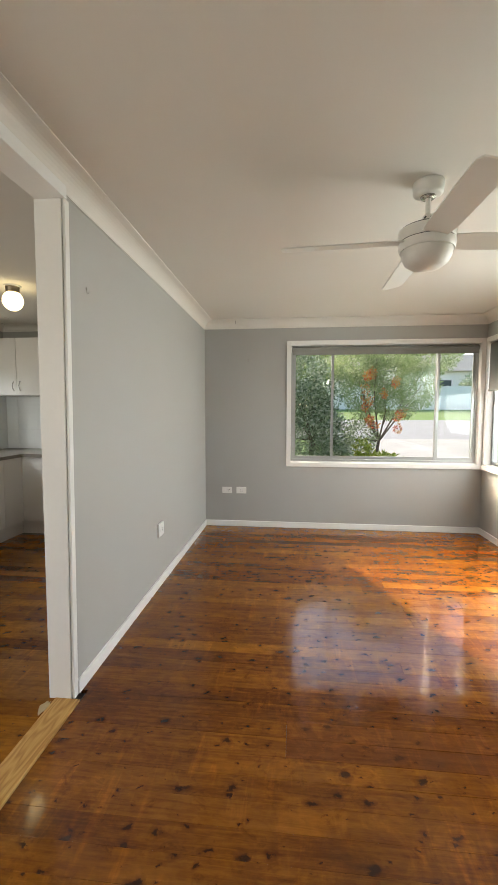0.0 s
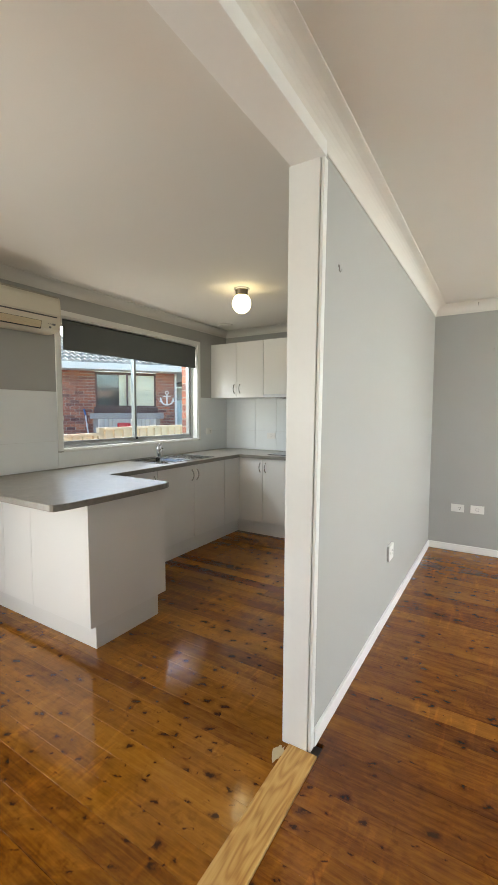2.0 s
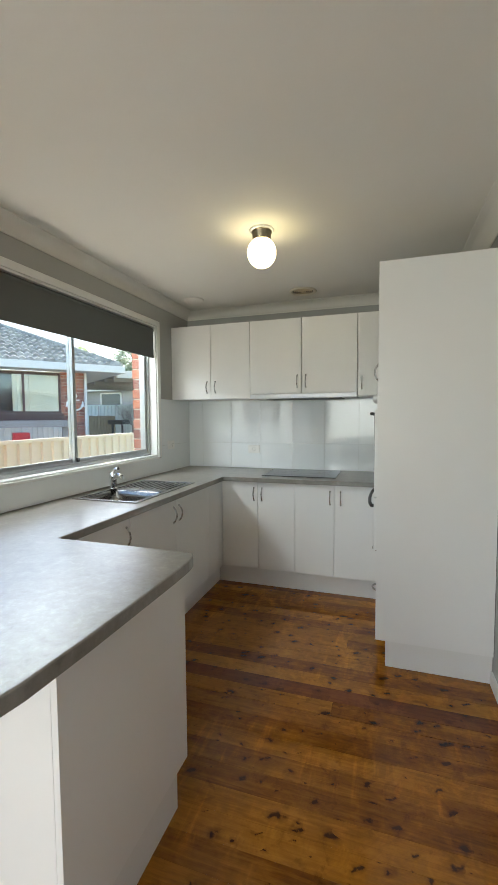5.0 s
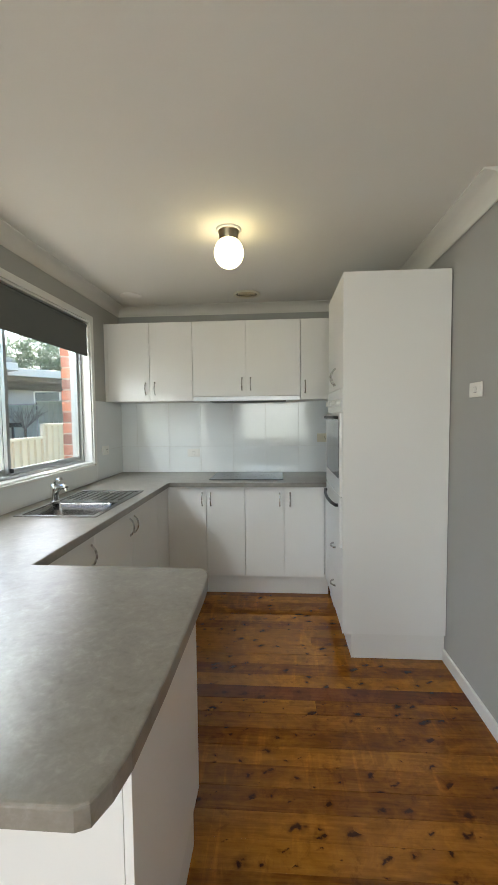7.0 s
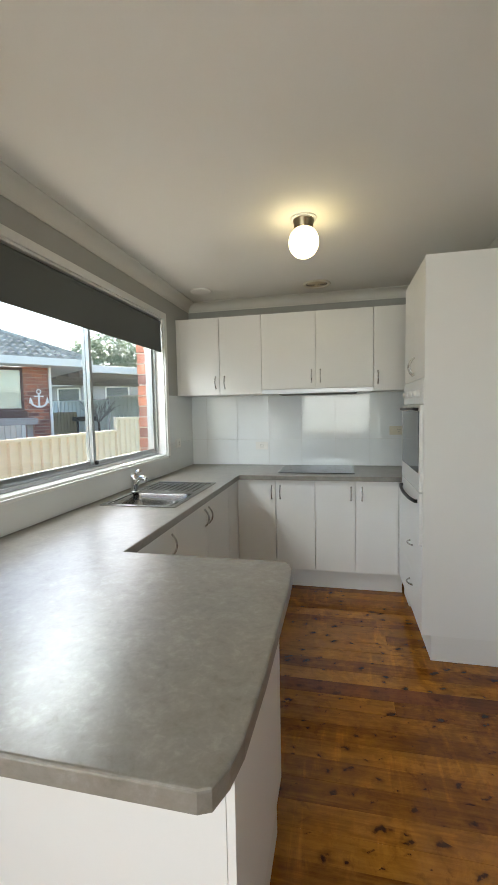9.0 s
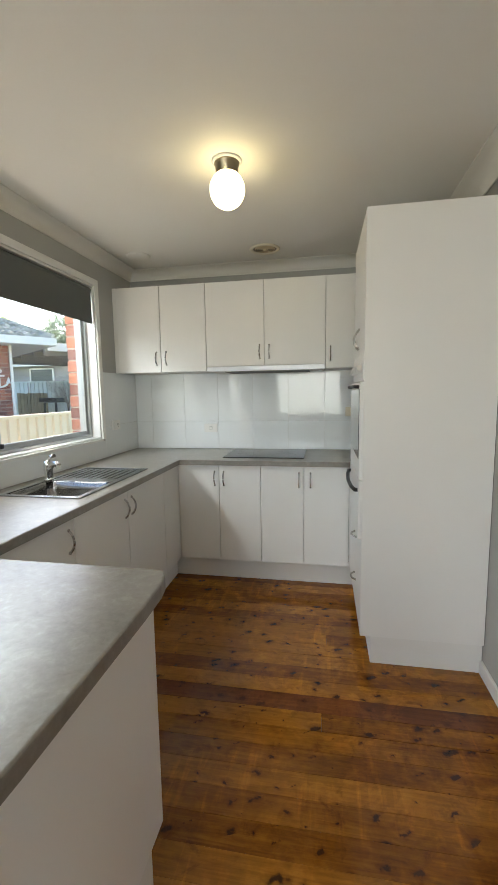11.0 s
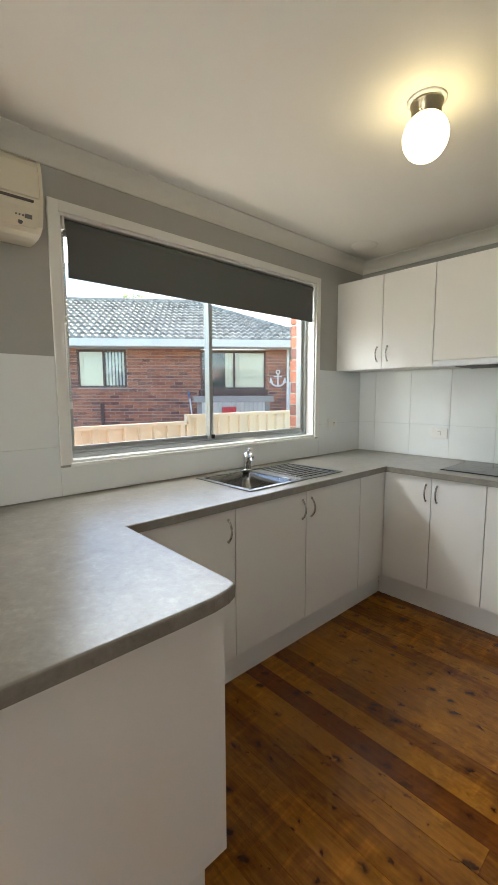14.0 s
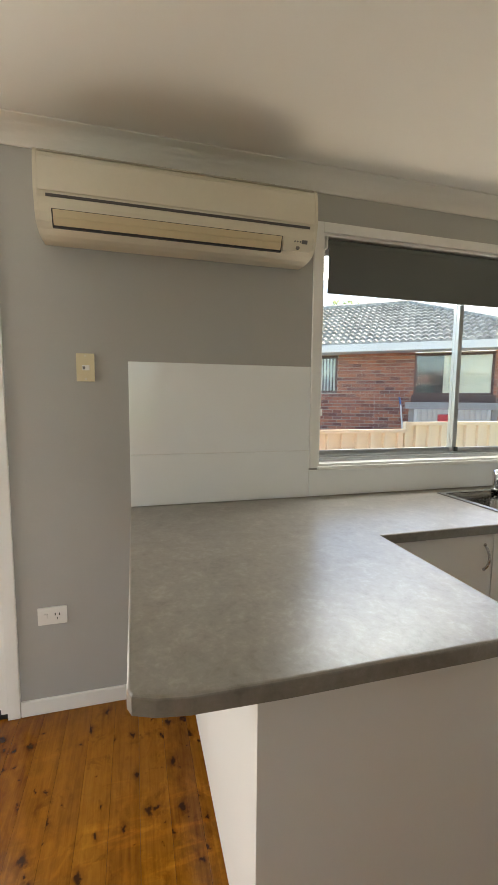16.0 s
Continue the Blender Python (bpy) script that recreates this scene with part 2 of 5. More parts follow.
BRASS_OLD = coated("aged_nickel_gallery", (0.42, 0.36, 0.26), 0.30, 1.0, var=0.08, bump=0.05)
ALU = coated("anodised_aluminium", (0.45, 0.46, 0.46), 0.40, 0.85, var=0.04, bump=0.03)
BLACK_GLASS = coated("black_ceramic_glass", (0.012, 0.012, 0.014), 0.08, var=0.1, bump=0, spec=0.15)
BLACK_PLASTIC = coated("black_plastic", (0.02, 0.02, 0.022), 0.4)
OVEN_GLASS = coated("smoked_oven_glass", (0.05, 0.055, 0.06), 0.05, var=0.05, bump=0)
CREAM = coated("cream_plastic", (0.70, 0.655, 0.54), 0.42, var=0.03, bump=0.04)
FLAP_YELLOW = coated("yellowed_flap_plastic", (0.62, 0.52, 0.34), 0.45, var=0.05, bump=0.03)
GREY_MARK = coated("grey_print", (0.16, 0.16, 0.16), 0.6)
PLATE_WHITE = coated("switch_plate_plastic", (0.80, 0.795, 0.77), 0.35, var=0.015, bump=0.01)
PLATE_YELLOW = coated("aged_plate_plastic", (0.68, 0.60, 0.40), 0.45, var=0.05, bump=0.02)
BLIND_PALE = coated("mid_grey_blind_fabric", (0.24, 0.24, 0.23), 0.85, var=0.05, bump=0.35, fine=900)
BLIND_GREY = coated("blind_fabric", (0.118, 0.128, 0.126), 0.85, var=0.05, bump=0.35, fine=900)
FAN_WHITE = coated("fan_enamel", (0.72, 0.71, 0.67), 0.32, var=0.02, bump=0.01)
GLASS = glass_mat("window_glass")
GLOBE = glowing("lit_opal_glass", (1.0, 0.89, 0.54), GLOBE_POWER)
FLOOR_WOOD = timber("varnished_cypress", [(0.22, (0.062, 0.016, 0.002)), (0.35, (0.162, 0.050, 0.004)), (0.47, (0.268, 0.100, 0.010)), (0.60, (0.350, 0.146, 0.017)), (0.76, (0.465, 0.224, 0.040))])
FLOOR_LIVING = timber("dark_varnished_cypress", [(0.22, (0.044, 0.010, 0.002)), (0.35, (0.122, 0.032, 0.003)), (0.47, (0.222, 0.073, 0.007)), (0.60, (0.30, 0.113, 0.013)), (0.76, (0.41, 0.185, 0.032))])
FLOOR_RED = timber("dark_red_heartwood", [(0.22, (0.052, 0.012, 0.003)), (0.40, (0.130, 0.035, 0.006)), (0.60, (0.215, 0.072, 0.011)), (0.76, (0.30, 0.118, 0.020))], knots=0.6)
RAW_PINE, pt, pb = nodes_of("raw_pine_strip")
pn0 = noisy(pt, coords(pt, (7.0, 1.5, 1.0)), 1.6, 2, 0.45, 0.3)
ps = maths(pt, "SINE", maths(pt, "MULTIPLY", pn0, 55.0))
pf = noisy(pt, coords(pt, (160, 3, 1)), 1.0, 3)
ptone = maths(pt, "ADD", maths(pt, "MULTIPLY", maths(pt, "ADD", ps, 1.3), 0.15), maths(pt, "MULTIPLY", pf, 0.5))
pt.links.new(ramp(pt, ptone, [(0.15, (0.30, 0.13, 0.03)), (0.38, (0.45, 0.23, 0.06)), (0.65, (0.56, 0.33, 0.11)), (0.9, (0.64, 0.42, 0.18))]), pb.inputs["Base Color"])
pb.inputs["Roughness"].default_value = 0.55
bumped(pt, pb, ptone, 0.12)
PUTTY = coated("wood_filler", (0.48, 0.37, 0.22), 0.8, var=0.15, bump=0.4)
BRICK = bricky("red_brick")
MORTAR = coated("mortar", (0.46, 0.41, 0.35), 0.95, var=0.1, bump=0.5)
FENCE_CREAM = coated("cream_steel_fence", (0.78, 0.655, 0.475), 0.45, var=0.03, bump=0.02)
FENCE_GREEN = coated("pale_green_steel_fence", (0.74, 0.79, 0.74), 0.5, var=0.04, bump=0.02)
ROOF_TILE, rt, rb = nodes_of("weathered_roof_tile")
rgeo = rt.nodes.new("ShaderNodeNewGeometry")
rcol = ramp(rt, rgeo.outputs["Random Per Island"], [(0.0, (0.32, 0.30, 0.255)), (0.5, (0.45, 0.42, 0.36)), (1.0, (0.56, 0.525, 0.45))])
rt.links.new(mix(rt, ramp(rt, noisy(rt, rgeo.outputs["Position"], 9.0, 5), [(0.45, (0, 0, 0)), (0.70, (0.75, 0.75, 0.75))]), rcol, (0.13, 0.125, 0.11)), rb.inputs["Base Color"])
rb.inputs["Roughness"].default_value = 0.8
bumped(rt, rb, noisy(rt, rgeo.outputs["Position"], 60.0, 3), 0.3)
GUTTER_WHITE = coated("gutter_paint", (0.82, 0.79, 0.73), 0.45, var=0.04, bump=0.03)
FRAME_BROWN = coated("brown_window_frame", (0.11, 0.055, 0.045), 0.5, var=0.1)
CURTAIN = coated("cream_curtain", (0.88, 0.84, 0.66), 0.9, var=0.06, bump=0.3, fine=150)
# Flat dark colour paints the unlit rooms behind the outside houses' windows.
ROOM_DARKNESS = coated("painted_room_darkness", (0.06, 0.075, 0.075), 0.12, var=0.2, bump=0)
GREY_WOOD = coated("weathered_grey_timber", (0.33, 0.31, 0.29), 0.8, var=0.15, bump=0.3, fine=50)
GREY_BROWN = coated("brown_paling", (0.30, 0.24, 0.15), 0.8, var=0.15, bump=0.3, fine=50)
RED_PLASTIC = coated("red_plastic", (0.55, 0.03, 0.04), 0.4)
CONCRETE = coated("pale_concrete", (0.60, 0.57, 0.52), 0.9, var=0.12, bump=0.3, fine=40)
ROAD = coated("asphalt", (0.28, 0.28, 0.285), 0.9, var=0.1, bump=0.5, fine=120)
GRASS = coated("lawn", (0.11, 0.20, 0.035), 0.95, var=0.35, bump=0.8, fine=60, coarse=3)
BARK = coated("bark", (0.16, 0.12, 0.09), 0.9, var=0.3, bump=0.8, fine=40)
LEAF_DARK = leafy("dark_leaves", [(0.12, 0.18, 0.10), (0.22, 0.30, 0.18), (0.36, 0.43, 0.30), (0.56, 0.61, 0.52)])
LEAF_LIGHT = leafy("light_leaves", [(0.20, 0.28, 0.11), (0.29, 0.38, 0.16), (0.38, 0.46, 0.23), (0.50, 0.56, 0.36)])
LEAF_YELLOW = leafy("yellow_green_leaves", [(0.22, 0.30, 0.03), (0.34, 0.40, 0.05), (0.42, 0.46, 0.09)])
LEAF_RED = leafy("orange_red_leaves", [(0.80, 0.09, 0.05), (0.82, 0.20, 0.08), (0.82, 0.48, 0.10), (0.78, 0.10, 0.06)])
WHITE_RENDER = coated("white_render", (0.82, 0.80, 0.73), 0.8, var=0.04, bump=0.1)


def box(bm, x0, x1, y0, y1, z0, z1, bevel=0.0):
    made = bmesh.ops.create_cube(bm, size=1, matrix=Matrix.Translation(((x0 + x1) / 2, (y0 + y1) / 2, (z0 + z1) / 2)) @ Matrix.Diagonal((abs(x1 - x0), abs(y1 - y0), abs(z1 - z0), 1)))
    if bevel:
        edges = {e for v in made["verts"] for e in v.link_edges}
        bmesh.ops.bevel(bm, geom=list(edges), offset=bevel, segments=2, affect="EDGES", profile=0.6)
    return bm


def boxes(*rows, bevel=0.0):
    bm = bmesh.new()
    for row in rows:
        box(bm, *row, bevel=bevel)
    return bm


def cyl(bm, p0, p1, r0, r1=None, seg=24, caps=True):
    p0, p1 = Vector(p0), Vector(p1)
    d = p1 - p0
    m = Matrix.Translation((p0 + p1) / 2) @ d.to_track_quat("Z", "Y").to_matrix().to_4x4()
    bmesh.ops.create_cone(bm, cap_ends=caps, segments=seg, radius1=r0, radius2=r0 if r1 is None else r1, depth=d.length, matrix=m)
    return bm


def lathe(bm, rows, centre, seg=32):
    """A turned shape: rows of (radius, height) round a vertical axis at centre."""
    cx, cy, cz = centre
    rings = []
    for r, z in rows:
        if r < 1e-5:
            rings.append([bm.verts.new((cx, cy, cz + z))])
        else:
            rings.append([bm.verts.new((cx + r * math.cos(a * math.tau / seg), cy + r * math.sin(a * math.tau / seg), cz + z)) for a in range(seg)])
    for a, b in zip(rings, rings[1:]):
        for i in range(seg):
            j = (i + 1) % seg
            if len(a) == 1 and len(b) > 1:
                bm.faces.new((a[0], b[i], b[j]))
            elif len(b) == 1 and len(a) > 1:
                bm.faces.new((a[i], b[0], a[j]))
            elif len(a) > 1:
                bm.faces.new((a[i], b[i], b[j], a[j]))
    bmesh.ops.recalc_face_normals(bm, faces=bm.faces)
    for f in bm.faces:
        f.smooth = True
    return bm


def sweep(bm, points, r, seg=10, flat=1.0):
    """A round or flattened bar along points."""
    points = [Vector(p) for p in points]
    rings = []
    for i, p in enumerate(points):
        d = (points[min(i + 1, len(points) - 1)] - points[max(i - 1, 0)]).normalized()
        q = d.to_track_quat("Z", "Y")
        rings.append([bm.verts.new(p + q @ Vector((r * math.cos(k * math.tau / seg), flat * r * math.sin(k * math.tau / seg), 0))) for k in range(seg)])
    for a, b in zip(rings, rings[1:]):
        for k in range(seg):
            bm.faces.new((a[k], a[(k + 1) % seg], b[(k + 1) % seg], b[k]))
    bm.faces.new(rings[0][::-1])
    bm.faces.new(rings[-1])
    bmesh.ops.recalc_face_normals(bm, faces=bm.faces)
    for f in bm.faces:
        f.smooth = len(f.verts) == 4
    return bm


def prism(bm, outline, axis, a, b):
    """Extrudes an outline of (u, v) along an axis from a to b."""
    def at(u, v, w):
        return {"x": (w, u, v), "y": (u, w, v), "z": (u, v, w)}[axis]
    lo = [bm.verts.new(at(u, v, a)) for u, v in outline]
    hi = [bm.verts.new(at(u, v, b)) for u, v in outline]
    n = len(outline)
    for i in range(n):
        bm.faces.new((lo[i], lo[(i + 1) % n], hi[(i + 1) % n], hi[i]))
    bm.faces.new(lo[::-1])
    bm.faces.new(hi)
    bmesh.ops.recalc_face_normals(bm, faces=bm.faces)
    return bm


def origin_of(ob):
    v = Vector((0, 0, 0))
    while ob:
        v += ob.location
        ob = ob.parent
    return v


def mesh_of(name, bm, material, origin):
    bm.transform(Matrix.Translation(-Vector(origin)))
    me = bpy.data.meshes.new(name)
    bm.to_mesh(me)
    bm.free()
    me.materials.append(material)
    return me


def solid(name, bm, material, label="", category="", kind="", group="", base=None):
    """A thing or piece of the setting that is one mesh."""
    if base is None:
        co = [v.co for v in bm.verts]
        base = ((min(c.x for c in co) + max(c.x for c in co)) / 2, (min(c.y for c in co) + max(c.y for c in co)) / 2, min(c.z for c in co))
    ob = new(name, mesh_of(name, bm, material, base))
    ob.location = base
    return tagged(ob, label, category, group, kind)


def thing(name, base, label, category, group="", kind=""):
    ob = new(name)
    ob.location = base
    ob.empty_display_size = 0.1
    return tagged(ob, label, category, group, kind)


def part(name, bm, material, parent, label=""):
    ob = new(name, mesh_of(name, bm, material, origin_of(parent)))
    ob.parent = parent
    return tagged(ob, label)


def bow_handle(a, b, out, r=0.0052):
    """A bowed D handle from a to b that stands off along out."""
    a, b, out = Vector(a), Vector(b), Vector(out)
    pts = []
    for i in range(13):
        s = i / 12
        pts.append(a.lerp(b, s) + out * (math.sin(math.pi * s) ** 0.7))
    bm = sweep(bmesh.new(), pts, r, 10)
    for p in (a, b):
        cyl(bm, p, p + out.normalized() * 0.006, r * 1.25, seg=12)
    return bm

# ---- the setting ----
WX, EX, NY, SY, CZ = -3.51, 2.135, 5.015, -2.5, 2.41
PX0, PX1, PY = -1.105, -0.995, 1.985
solid("floor", boxes((WX - 0.1, EX + 0.1, SY - 0.1, NY + 0.1, -0.15, -0.02)), GAP_DARK, "dark bearers under the varnished floor boards", "floor", "structure", base=(0, 0, 0))
solid("ceiling", boxes((WX - 0.25, EX + 0.25, SY - 0.2, NY + 0.25, CZ, CZ + 0.1)), CEILING_WHITE, "flat off-white painted plasterboard ceiling", "ceiling", "structure")
KW = (2.62, 4.41, 1.052, 2.158)            # kitchen window opening: y, y, z, z
DW = (-0.75, 1.205, 0.0, 2.06)             # glazed door opening in the same wall
solid("wall_west", boxes((-3.64, WX, KW[1], NY, 0, CZ), (-3.64, WX, KW[0], KW[1], 0, KW[2]), (-3.64, WX, KW[0], KW[1], KW[3], CZ),
                         (-3.64, WX, DW[1], KW[0], 0, CZ), (-3.64, WX, DW[0], DW[1], DW[3], CZ), (-3.64, WX, SY, DW[0], 0, CZ)), WALL_GREY, "grey painted plaster wall with kitchen window", "wall", "structure")
LW = (0.0, 2.085, 0.775, 2.125)            # living window opening: x, x, z, z
solid("wall_north", boxes((-3.75, LW[0], NY, 5.25, -0.5, CZ), (LW[0], LW[1], NY, 5.25, -0.5, LW[2]), (LW[0], LW[1], NY, 5.25, LW[3], CZ), (LW[1], 2.35, NY, 5.25, -0.5, CZ)), WALL_GREY, "grey painted plaster wall with wide window", "wall", "structure")
# Opening is widened southward, out of view, to let in more sky light.
EW = (0.95, 4.965)                         # east window opening: y, y
solid("wall_east", boxes((EX, 2.35, EW[1], NY, -0.5, CZ), (EX, 2.35, EW[0], EW[1], -0.5, LW[2]), (EX, 2.35, EW[0], EW[1], LW[3], CZ), (EX, 2.35, SY, EW[0], -0.5, CZ)), WALL_GREY, "grey painted plaster wall meeting the corner window", "wall", "structure")
# South wall is unseen; its opening is added to let fill light in.
solid("wall_south", boxes((-3.75, 2.35, SY - 0.2, SY, -0.5, 0.8), (-3.75, 2.35, SY - 0.2, SY, 2.1, CZ), (-3.75, -3.1, SY - 0.2, SY, 0.8, 2.1), (-1.3, 2.35, SY - 0.2, SY, 0.8, 2.1)), WALL_GREY, "plain grey painted plaster wall with an added unseen opening", "wall", "structure")
solid("partition_wall", boxes((PX0, PX1, PY, NY, 0, CZ)), WALL_GREY, "grey painted partition between kitchen and living room", "wall", "structure")
solid("opening_beam", boxes((PX0, PX1 + 0.012, SY, PY, 2.291, CZ), bevel=0.003), TRIM_WHITE, "white painted ceiling beam over the wide opening", "beam", "structure")
solid("wall_end_post", boxes((PX0 - 0.006, PX1 - 0.006, PY - 0.018, PY + 0.02, 0, 2.291), (PX1 - 0.004, PX1 + 0.009, PY - 0.012, PY + 0.022, 0, 2.291), bevel=0.003), TRIM_WHITE, "glossy white painted timber cap on the wall end", "post", "structure")


def leaned(ob):
    """The partition leans a little towards the living room near its free end."""
    for v in ob.data.vertices:
        w = ob.location + v.co
        v.co.x += (0.026 if w.x > -1.06 else 0.010) * w.z / 2.31 * min(1.0, max(0.0, (NY - w.y) / 3.03))
    return ob


for name in ("partition_wall", "wall_end_post", "opening_beam"):
    leaned(bpy.data.objects[name])


def cove(name, p0, p1, inward, drop=0.095, reach=0.10):
    """A coved plaster cornice along a wall, with its two small fillets."""
    p0, p1, inward = Vector(p0), Vector(p1), Vector(inward)
    rows = [(0, -drop), (0.006, -drop), (0.008, -drop + 0.006)]
    for i in range(1, 9):
        a = i / 9 * math.pi / 2
        rows.append((0.008 + (reach - 0.018) * (1 - math.cos(a)), -drop + 0.008 + (drop - 0.018) * math.sin(a)))
    rows += [(reach - 0.008, -0.008), (reach, -0.006), (reach, 0), (0, 0)]
    bm = bmesh.new()
    ends = []
    for p in (p0, p1):
        ends.append([bm.verts.new((p.x + inward.x * u, p.y + inward.y * u, CZ - 0.001 + v)) for u, v in rows])
    n = len(rows)
    for i in range(n):
        bm.faces.new((ends[0][i], ends[0][(i + 1) % n], ends[1][(i + 1) % n], ends[1][i]))
    bm.faces.new(ends[0][::-1])
    bm.faces.new(ends[1])
    bmesh.ops.recalc_face_normals(bm, faces=bm.faces)
    return solid(name, bm, CEILING_WHITE, "white coved plaster cornice under the ceiling", "cornice", "structure")


cove("cornice", (WX, SY, 0), (WX, NY, 0), (1, 0, 0), 0.078, 0.085)
cove("cornice", (WX, NY, 0), (PX0, NY, 0), (0, -1, 0), 0.078, 0.085)
cove("cornice", (PX0, 3.05, 0), (PX0, NY, 0), (-1, 0, 0))
leaned(cove("cornice", (PX1, SY, 0), (PX1, PY, 0), (1, 0, 0)))
leaned(cove("cornice", (PX1, PY, 0), (PX1, NY, 0), (1, 0, 0)))
cove("cornice", (PX1, NY, 0), (EX, NY, 0), (0, -1, 0))
cove("cornice", (EX, SY, 0), (EX, NY, 0), (-1, 0, 0))


def skirting(x0, x1, y0, y1):
    solid("baseboard", boxes((x0, x1, y0, y1, 0, 0.068), bevel=0.004), TRIM_WHITE, "low white gloss painted skirting board", "baseboard", "structure")


skirting(PX1, PX1 + 0.014, PY + 0.024, NY)
skirting(PX1 + 0.015, EX, NY - 0.014, NY)
skirting(EX - 0.014, EX, SY, NY - 0.015)
skirting(WX, WX + 0.014, 1.256, 1.99)
skirting(PX0 - 0.014, PX0, PY + 0.024, 3.60)
skirting(WX + 0.015, EX - 0.015, SY, SY + 0.014)

# kitchen window
win = thing("window_1", (-3.58, 3.515, 1.05), "white framed aluminium sliding window over the kitchen sink", "window", kind="structure")
y0, y1, z0, z1 = 2.575, 4.455, 1.045, 2.203
for nm, r in (("architrave", (WX, WX + 0.014, y0, y0 + 0.046, z0, z1)), ("architrave", (WX, WX + 0.014, y1 - 0.046, y1, z0, z1)),
              ("architrave", (WX, WX + 0.0142, y0 + 0.0462, y1 - 0.0462, z1 - 0.046, z1)), ("sill", (WX, WX + 0.016, y0 + 0.0462, y1 - 0.0462, z0 - 0.012, z0 + 0.0065))):
    part(nm, boxes(r, bevel=0.003), TRIM_WHITE, win)
part("reveal", boxes((-3.64, WX, KW[0], KW[0] + 0.012, KW[2], KW[3]), (-3.64, WX, KW[1] - 0.012, KW[1], KW[2], KW[3]), (-3.64, WX, KW[0] + 0.0125, KW[1] - 0.0125, KW[2], KW[2] + 0.01), (-3.64, WX, KW[0] + 0.0125, KW[1] - 0.0125, KW[3] - 0.012, KW[3])), TRIM_WHITE, win)


def sash(parent, axis, c, a0, a1, b0, b1, stile=0.03, deep=0.022, mat=None, label=""):
    """An aluminium sash with its pane, in the plane at c of that axis."""
    mat = mat or ALU
    def r(u0, u1, v0, v1, d0, d1):
        return (d0, d1, u0, u1, v0, v1) if axis == "x" else (u0, u1, d0, d1, v0, v1)
    d0, d1 = c - deep / 2, c + deep / 2
    f = part("sash_frame", boxes(r(a0, a0 + stile, b0, b1, d0, d1), r(a1 - stile, a1, b0, b1, d0, d1), r(a0 + stile, a1 - stile, b0, b0 + stile * 1.2, d0 + 0.001, d1 - 0.001), r(a0 + stile, a1 - stile, b1 - stile, b1, d0 + 0.001, d1 - 0.001)), mat, parent, label)
    p = part("pane", boxes(r(a0 + stile - 0.004, a1 - stile + 0.004, b0 + stile - 0.004, b1 - stile + 0.004, c - 0.002, c + 0.002)), GLASS, parent)
    p.visible_shadow = False
    return f


part("window_frame", boxes((-3.66, -3.575, KW[0] + 0.013, KW[0] + 0.035, KW[2] + 0.011, KW[3] - 0.013), (-3.66, -3.575, KW[1] - 0.035, KW[1] - 0.013, KW[2] + 0.011, KW[3] - 0.013),
                           (-3.66, -3.575, KW[0] + 0.0355, KW[1] - 0.0355, KW[2] + 0.011, KW[2] + 0.03), (-3.66, -3.575, KW[0] + 0.0355, KW[1] - 0.0355, KW[3] - 0.03, KW[3] - 0.013)), ALU, win)
sash(win, "x", -3.632, 2.656, 3.525, 1.084, 2.127, 0.026)
sash(win, "x", -3.603, 3.495, 4.374, 1.084, 2.127, 0.026)
for xx in (-3.648, -3.618, -3.588):
    part("track_rib", boxes((xx - 0.002, xx + 0.002, 2.66, 4.37, 1.083, 1.094)), ALU, win)
part("latch", boxes((-3.592, -3.575, 3.505, 3.52, 1.095, 1.12), bevel=0.002), BLACK_PLASTIC, win)


def roller_blind(axis, c, a0, a1, top, bottom, roll=0.024, label="", deep=0.0, cloth=None):
    """A roller blind: tube with brackets, hanging cloth, bottom bar, bead chain."""
    cloth = cloth or BLIND_GREY
    mid = (a0 + a1) / 2
    base = (c, mid, bottom) if axis == "x" else (mid, c, bottom)
    b = thing("roller_blind", base, label, "blind")
    def pt(u, v, d=0.0):
        return (c + d, u, v) if axis == "x" else (u, c + d, v)
    part("roller_tube", cyl(bmesh.new(), pt(a0, top), pt(a1, top), roll, seg=20), cloth, b)
    for u in (a0 - 0.006, a1 + 0.006):
        s = 0.004
        part("bracket", boxes((c - 0.03, c + 0.03, u - s, u + s, top - 0.03, top + 0.03) if axis == "x" else (u - s, u + s, c - 0.03, c + 0.03, top - 0.03, top + 0.03), bevel=0.001), PLATE_WHITE, b)
    f = roll * 0.9 + deep
    part("cloth", boxes((c + f - 0.0012, c + f, a0 + 0.008, a1 - 0.008, bottom, top) if axis == "x" else (a0 + 0.008, a1 - 0.008, c - f, c - f + 0.0012, bottom, top)), cloth, b)
    part("bottom_bar", boxes((c + f - 0.007, c + f + 0.003, a0 + 0.008, a1 - 0.008, bottom - 0.004, bottom + 0.02) if axis == "x" else (a0 + 0.008, a1 - 0.008, c - f - 0.003, c - f + 0.007, bottom - 0.004, bottom + 0.02), bevel=0.002), cloth, b)
    return b


kb = roller_blind("x", -3.542, 2.652, 4.398, 2.122, 1.893, 0.022, "dark grey roller blind drawn part way down over the window")
chain = bmesh.new()
for i in range(58):
    zz = 2.10 - i * 0.0135
    bmesh.ops.create_icosphere(chain, subdivisions=1, radius=0.003, matrix=Matrix.Translation((-3.535 + 0.004 * math.sin(i * 0.3), 2.645, zz)))
part("bead_chain", chain, PLATE_WHITE, kb, "white bead pull chain")
part("chain_tensioner", boxes((-3.542, -3.528, 2.638, 2.652, 1.30, 1.335), bevel=0.003), PLATE_WHITE, kb)

